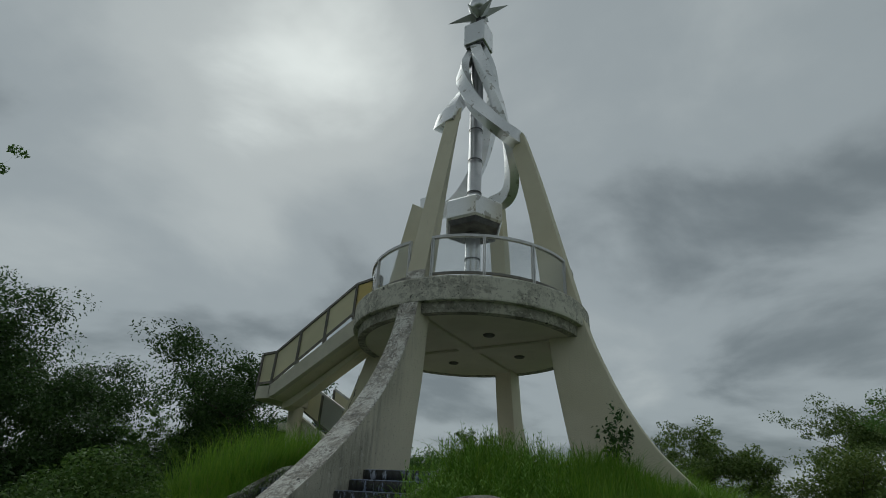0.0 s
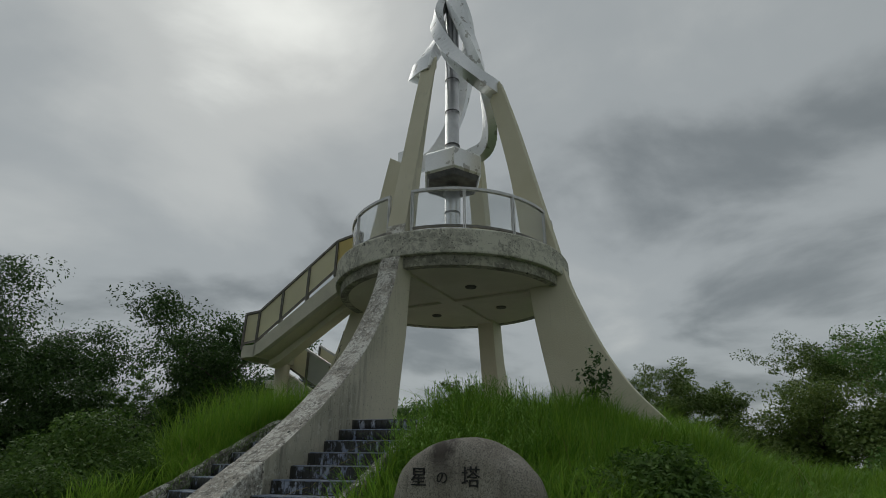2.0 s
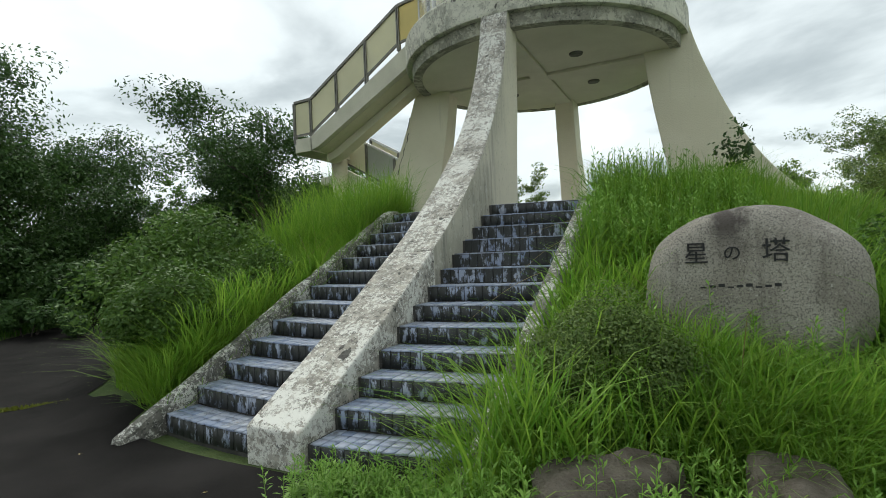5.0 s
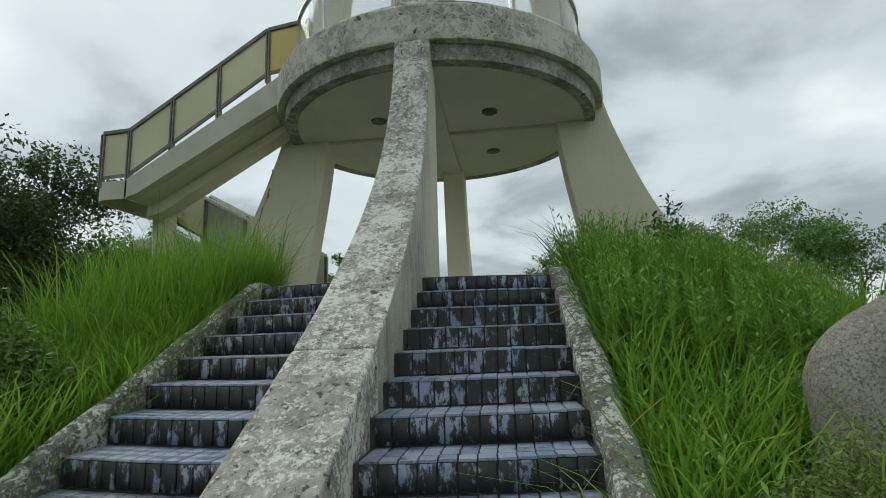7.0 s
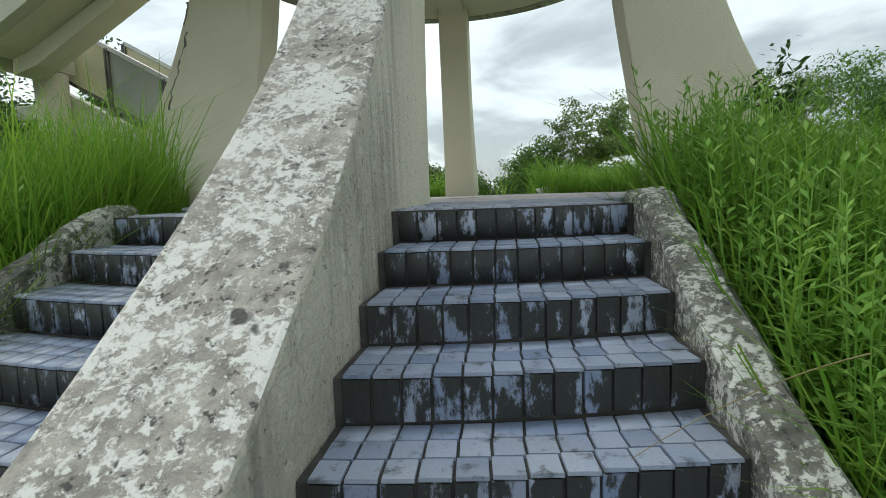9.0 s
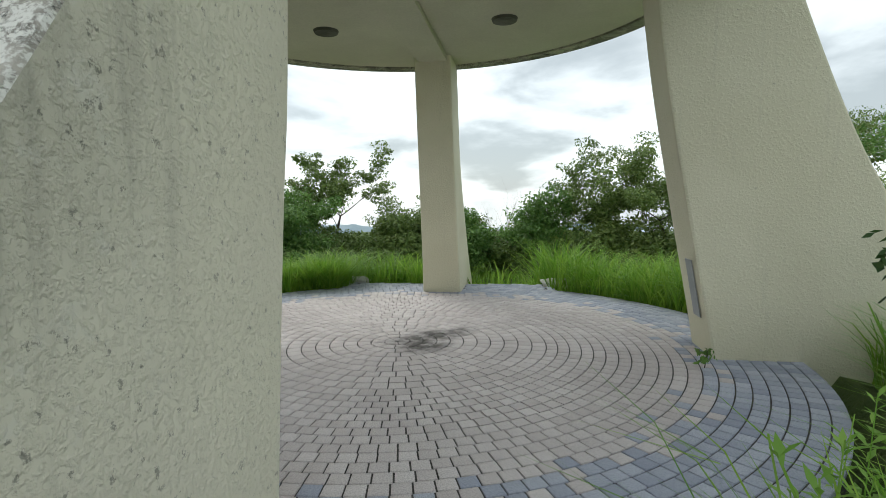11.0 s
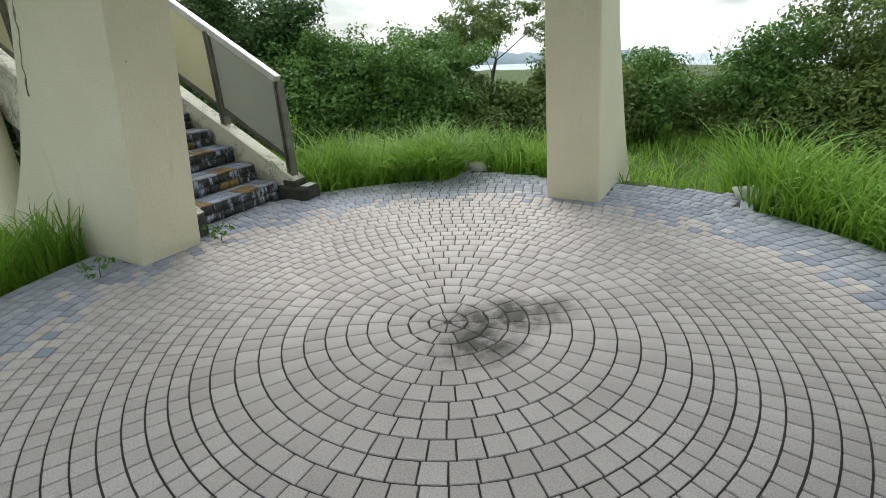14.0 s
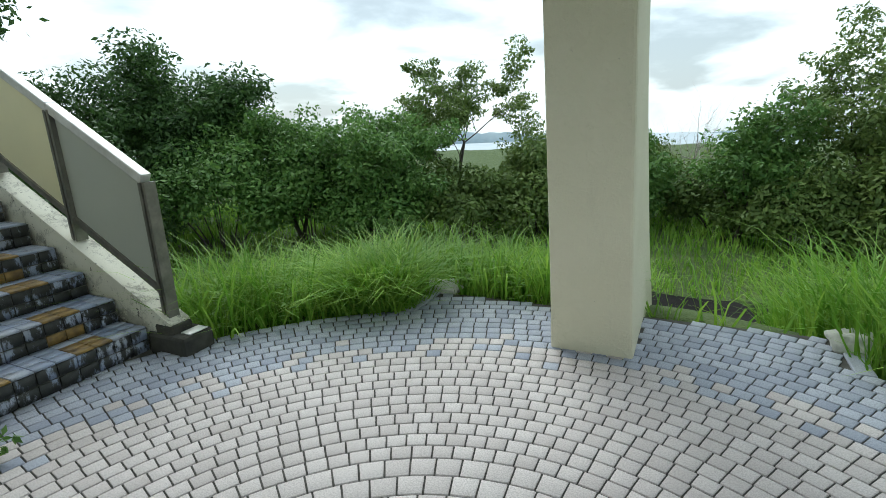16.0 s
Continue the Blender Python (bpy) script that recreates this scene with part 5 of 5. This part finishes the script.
plate.matrix_world = pose(2.335, -0.06, 0.50, 0, -10.0, 0)
tagged(plate, "grey metal cover plate screwed to the leg", "plate")

p = scatter(9000, 81, lambda x, y: on_mound(x, y) & (x < -1.5) & (np.hypot(x + 2.7, y + 3.3) < 1.35), -4.2, -1.5, -4.8, -1.8)
blades("tall_grass", p, 0.95, 0.0055, 0.6, GRASS, "shoulder-high grass beside the stair head", 10)
p = scatter(6000, 82, lambda x, y: on_mound(x, y) & (np.hypot(x, y) > 3.75) & (x > 2.0) & (np.hypot(x - 2.9, y + 3.0) < 1.4), 1.6, 4.4, -4.6, -1.6)
blades("tall_grass", p, 0.85, 0.005, 0.4, GRASS, "tall grass at the mound crest", 11)
tree(3.35, -0.95, 1.45, 0.34, 301, LEAF_DARK, BARK, "small dark sapling against the leg", 500, 0.045, airy=0.5, name="sapling", low=0.2)
for i, (x, y) in enumerate(((-2.33, 0.36), (2.30, -0.46), (-2.55, -0.50))):
    rngw = np.random.default_rng(400 + i)
    t = thing("leg_weed", (x, y, 0.0), "small weed sprouting at the foot of the leg", "weed")
    c = rngw.normal(0, 0.05, (14, 3)) * np.array([1, 1, 0.6]) + np.array([0, 0, 0.09])
    lv, lf = leaf_cloud(c, np.full(14, 0.03), 70, 0.022, rngw)
    lv[:, 2] = np.maximum(lv[:, 2], 0.004)
    link_mesh("leaves", raw_mesh("leaves", lv, lf), LEAF_MID, t)
    sv, sf = tube_arrays([(0, 0, 0), (0.01, 0, 0.06), (0.02, 0.01, 0.12)], [0.004, 0.003, 0.002], 5)
    link_mesh("stalk", raw_mesh("stalk", sv, sf), BARK, t)


def straw(a, b, sag, label):
    pts = [Vector(a).lerp(Vector(b), i / 8) + Vector((0, 0, -sag * 4 * (i / 8) * (1 - i / 8))) for i in range(9)]
    v, f = tube_arrays(pts, [0.0022 * (1 - 0.08 * i) for i in range(9)], 5)
    return tagged(link_mesh("straw", raw_mesh("straw", v, f), DRY), label, "straw")


straw((1.62, -5.0, -0.33), (1.05, -5.16, -0.52), -0.03, "dry reed bent over the stair")
straw((1.60, -6.3, -0.80), (1.10, -6.75, -1.18), -0.05, "dry reed bent over the stair")
straw((1.62, -5.7, -0.55), (1.2, -5.95, -0.93), -0.04, "dry reed bent over the stair")
rng_l = np.random.default_rng(91)
lp = np.stack([rng_l.uniform(-4, 4.5, 90), rng_l.uniform(-10.2, -8.0, 90), np.full(90, LOW + 0.018)], 1)
lv, lf = leaf_cloud(lp, np.full(90, 0.004), 90, 0.022, rng_l, flat=0.1)
lv[:, 2] = LOW + 0.016 + np.abs(lv[:, 2] - LOW - 0.018) * 0.25
tagged(link_mesh("fallen_leaves", raw_mesh("fallen_leaves", lv, lf), DRY), "dry leaves scattered on the asphalt", "leaves", kind="stuff")


# ---- paving pieces ----
EDGES = [0.113 * k for k in range(12)] + [1.243 + 0.090 * k for k in range(1, 30)]     # ring radii


def wedge_mesh(r0, r1, half, material, gap=0.009, deep=0.03):
    """A sett of one ring, lying along +X, its top at z = 0."""
    lo, hi = r0 + gap / 2, r1 - gap / 2
    bm = bmesh.new()

    def ring(shrink, z):
        out = []
        for r, sg in ((lo + shrink, -1), (hi - shrink, -1), (hi - shrink, 1), (lo + shrink, 1)):
            a = sg * max(half - (gap / 2 + shrink) / max(r, 0.02), half * 0.3)
            out.append(bm.verts.new((r * math.cos(a), r * math.sin(a), z)))
        return out

    rows = [ring(0, -deep), ring(0, -0.002), ring(0.0022, 0)]
    for a, b in zip(rows, rows[1:]):
        for i in range(4):
            j = (i + 1) % 4
            bm.faces.new((a[i], a[j], b[j], b[i]))
    bm.faces.new(rows[-1])
    me = bpy.data.meshes.new("sett")
    bm.to_mesh(me)
    bm.free()
    me.materials.append(material)
    return me


rng_s = random.Random(21)
loose_left = 170


def in_leg(x, y):
    return any(abs(x * ly - y * lx) < HALF - 0.02 and 2.47 < x * lx + y * ly for lx, ly in ((1, 0), (0, 1), (-1, 0), (0, -1)))


def block_arrays(me, mats):
    v = np.empty(len(me.vertices) * 3, dtype=np.float32)
    me.vertices.foreach_get("co", v)
    v = v.reshape(-1, 3)
    faces = np.array([tuple(p.vertices) for p in me.polygons])
    return [v @ np.array(m)[:3, :3].T + np.array(m)[:3, 3] for m in mats], [faces] * len(mats), len(v)


ring_parts = {False: ([], []), True: ([], [])}
for k in range(len(EDGES) - 1):
    r0, r1 = EDGES[k] + (0.02 if k == 0 else 0), EDGES[k + 1]
    rm = (r0 + r1) / 2
    count = max(7, round(2 * math.pi * rm / (0.112 if rm < 1.24 else 0.094)))
    off = rng_s.uniform(0, 1)
    meshes = {}
    for i in range(count):
        a = 2 * math.pi * (i + off) / count
        x, y = rm * math.cos(a), rm * math.sin(a)
        if in_leg(x, y):
            continue
        if rm > PLAZA_R and (abs(x) > APRON - 0.05 or y > 3.13):
            continue
        blue = rm > 2.36 + rng_s.gauss(0, 0.11)
        c = Matrix.Translation((x, y, 0))
        m = Matrix.Translation((0, 0, rng_s.uniform(-0.001, 0.001))) @ c @ pose(0, 0, 0, rng_s.gauss(0, 0.10), rng_s.gauss(0, 0.10), rng_s.gauss(0, 0.35)) @ c.inverted() @ pose(0, 0, 0, 0, 0, math.degrees(a))
        loose = loose_left > 0 and not blue and math.hypot(x - 0.75, y + 0.9) < 0.68
        key = (blue, loose)
        if key not in meshes:
            meshes[key] = wedge_mesh(r0, r1, math.pi / count, (BLUE1 if blue else SETT1) if loose else (BLUE if blue else SETT))
        if loose:
            ob = new("sett", meshes[key])
            ob.parent = terrace
            ob.matrix_world = m
            loose_left -= 1
        else:
            vv, ff, nv = block_arrays(meshes[key], [m])
            ring_parts[blue][0].extend(vv)
            ring_parts[blue][1].extend(ff)
for blue, label in ((False, "rings of worn pink setts"), (True, "outer rings of blue-grey setts")):
    vv, ff = ring_parts[blue]
    ob = link_mesh("setts", raw_mesh("setts", np.concatenate(vv), np.concatenate([g + 12 * i for i, g in enumerate(ff)])), BLUE if blue else SETT, terrace, label)
    ob["kind"] = "stuff"
for sx in (-1, 1):
    x0, x1 = sorted((sx * (APRON - 0.035), sx * (APRON + 0.065)))
    part("edging", boxed((x0, 2.66, -0.3), (x1, 3.17, 0.006), 0.008), BLUE, terrace, "slim stone edging")

# ---- stair tiles ----
tile = block_mesh("tile", TW - 0.009, 1.0, 0.012, TREAD1, 0.002)
tile_j = block_mesh("tile", TW - 0.009, 1.0, 0.012, TREAD, 0.002)
tread_m, riser_m = [], []
for k in range(STEPS):
    z = -RISE * k
    for side in (-1, 1):
        for i in range(COLS):
            x = side * (HALF + GUTTER + (i + 0.5) * TW)
            y = nose_y(k, x)
            turn = math.degrees(math.atan2(x, -y))
            loose = side > 0 and 2 <= k <= 7
            jit = rng_s.gauss(0, 0.0008)
            at = pose(x, y, z + jit, 0, 0, turn)
            wide = Matrix.Diagonal((1 / math.cos(radians(turn)), 1, 1, 1))
            shear = Matrix.Identity(4)
            shear[0][1] = math.tan(radians(turn))
            for row in range(3 if k else 0):
                d = TREAD_D / 3
                m = Matrix.Translation((x, y, z + jit)) @ shear.transposed() @ pose(0, d * (row + 0.5), 0, rng_s.gauss(0, 0.3), rng_s.gauss(0, 0.3), 0) @ Matrix.Diagonal((1, d - 0.009, 1, 1))
                tread_m.append((m, loose and row < 2))
            m = at @ pose(0, 0, -0.014 - (RISE - 0.02) / 2, 90, 0, 0) @ wide @ Matrix.Diagonal((1, RISE - 0.024, 1, 1))
            riser_m.append((m, loose and k < 6))
joined_blocks("tread_tiles", tile_j, [m for m, l in tread_m if not l], TREAD, stair, "blue-grey tread tiles")
joined_blocks("riser_tiles", tile_j, [m for m, l in riser_m if not l], RISER, stair, "mould-blackened riser tiles")
tile_r = block_mesh("tile", TW - 0.009, 1.0, 0.012, RISER1, 0.002)
for mats, me in ((tread_m, tile), (riser_m, tile_r)):
    for m, l in mats:
        if l:
            ob = new("tile", me)
            ob.parent = stair
            ob.matrix_world = m

# tiles of the lower flight to the deck, with ochre ones for the rust stains
acol = 9
aw = (A_Y1 - A_Y0 - 0.02) / acol
adx, adz = (A_X1 - A_X0) / A_N, A_TOP / A_N
atile = block_mesh("tile", 1, aw - 0.006, 0.012, TREAD, 0.002)
grey, dark, ochre = [], [], []
for k in range(A_N):
    for i in range(acol):
        y = A_Y0 + 0.01 + (i + 0.5) * aw
        x = A_X0 + adx * k
        hot = (i in (5, 6) or i == 1) and k < 5
        d = abs(adx) / 3
        for row in range(3):
            (ochre if hot and row < 2 else grey).append(pose(x - d * (row + 0.5) + 0.012, y, adz * (k + 1) + 0.012) @ Matrix.Diagonal((d - 0.006, 1, 1, 1)))
        for row in range(2):
            (ochre if hot and row == 0 and k % 2 else dark).append(pose(x + 0.013, y, adz * k + adz * (0.25 + 0.5 * row), 0, 90, 0) @ Matrix.Diagonal((adz / 2 - 0.008, 1, 1, 1)))
joined_blocks("tread_tiles", atile, grey, TREAD, deck_stair)
joined_blocks("riser_tiles", atile, dark, RISER, deck_stair)
joined_blocks("ochre_tiles", atile, ochre, OCHRE, deck_stair, "step tiles coloured ochre for rust stains")
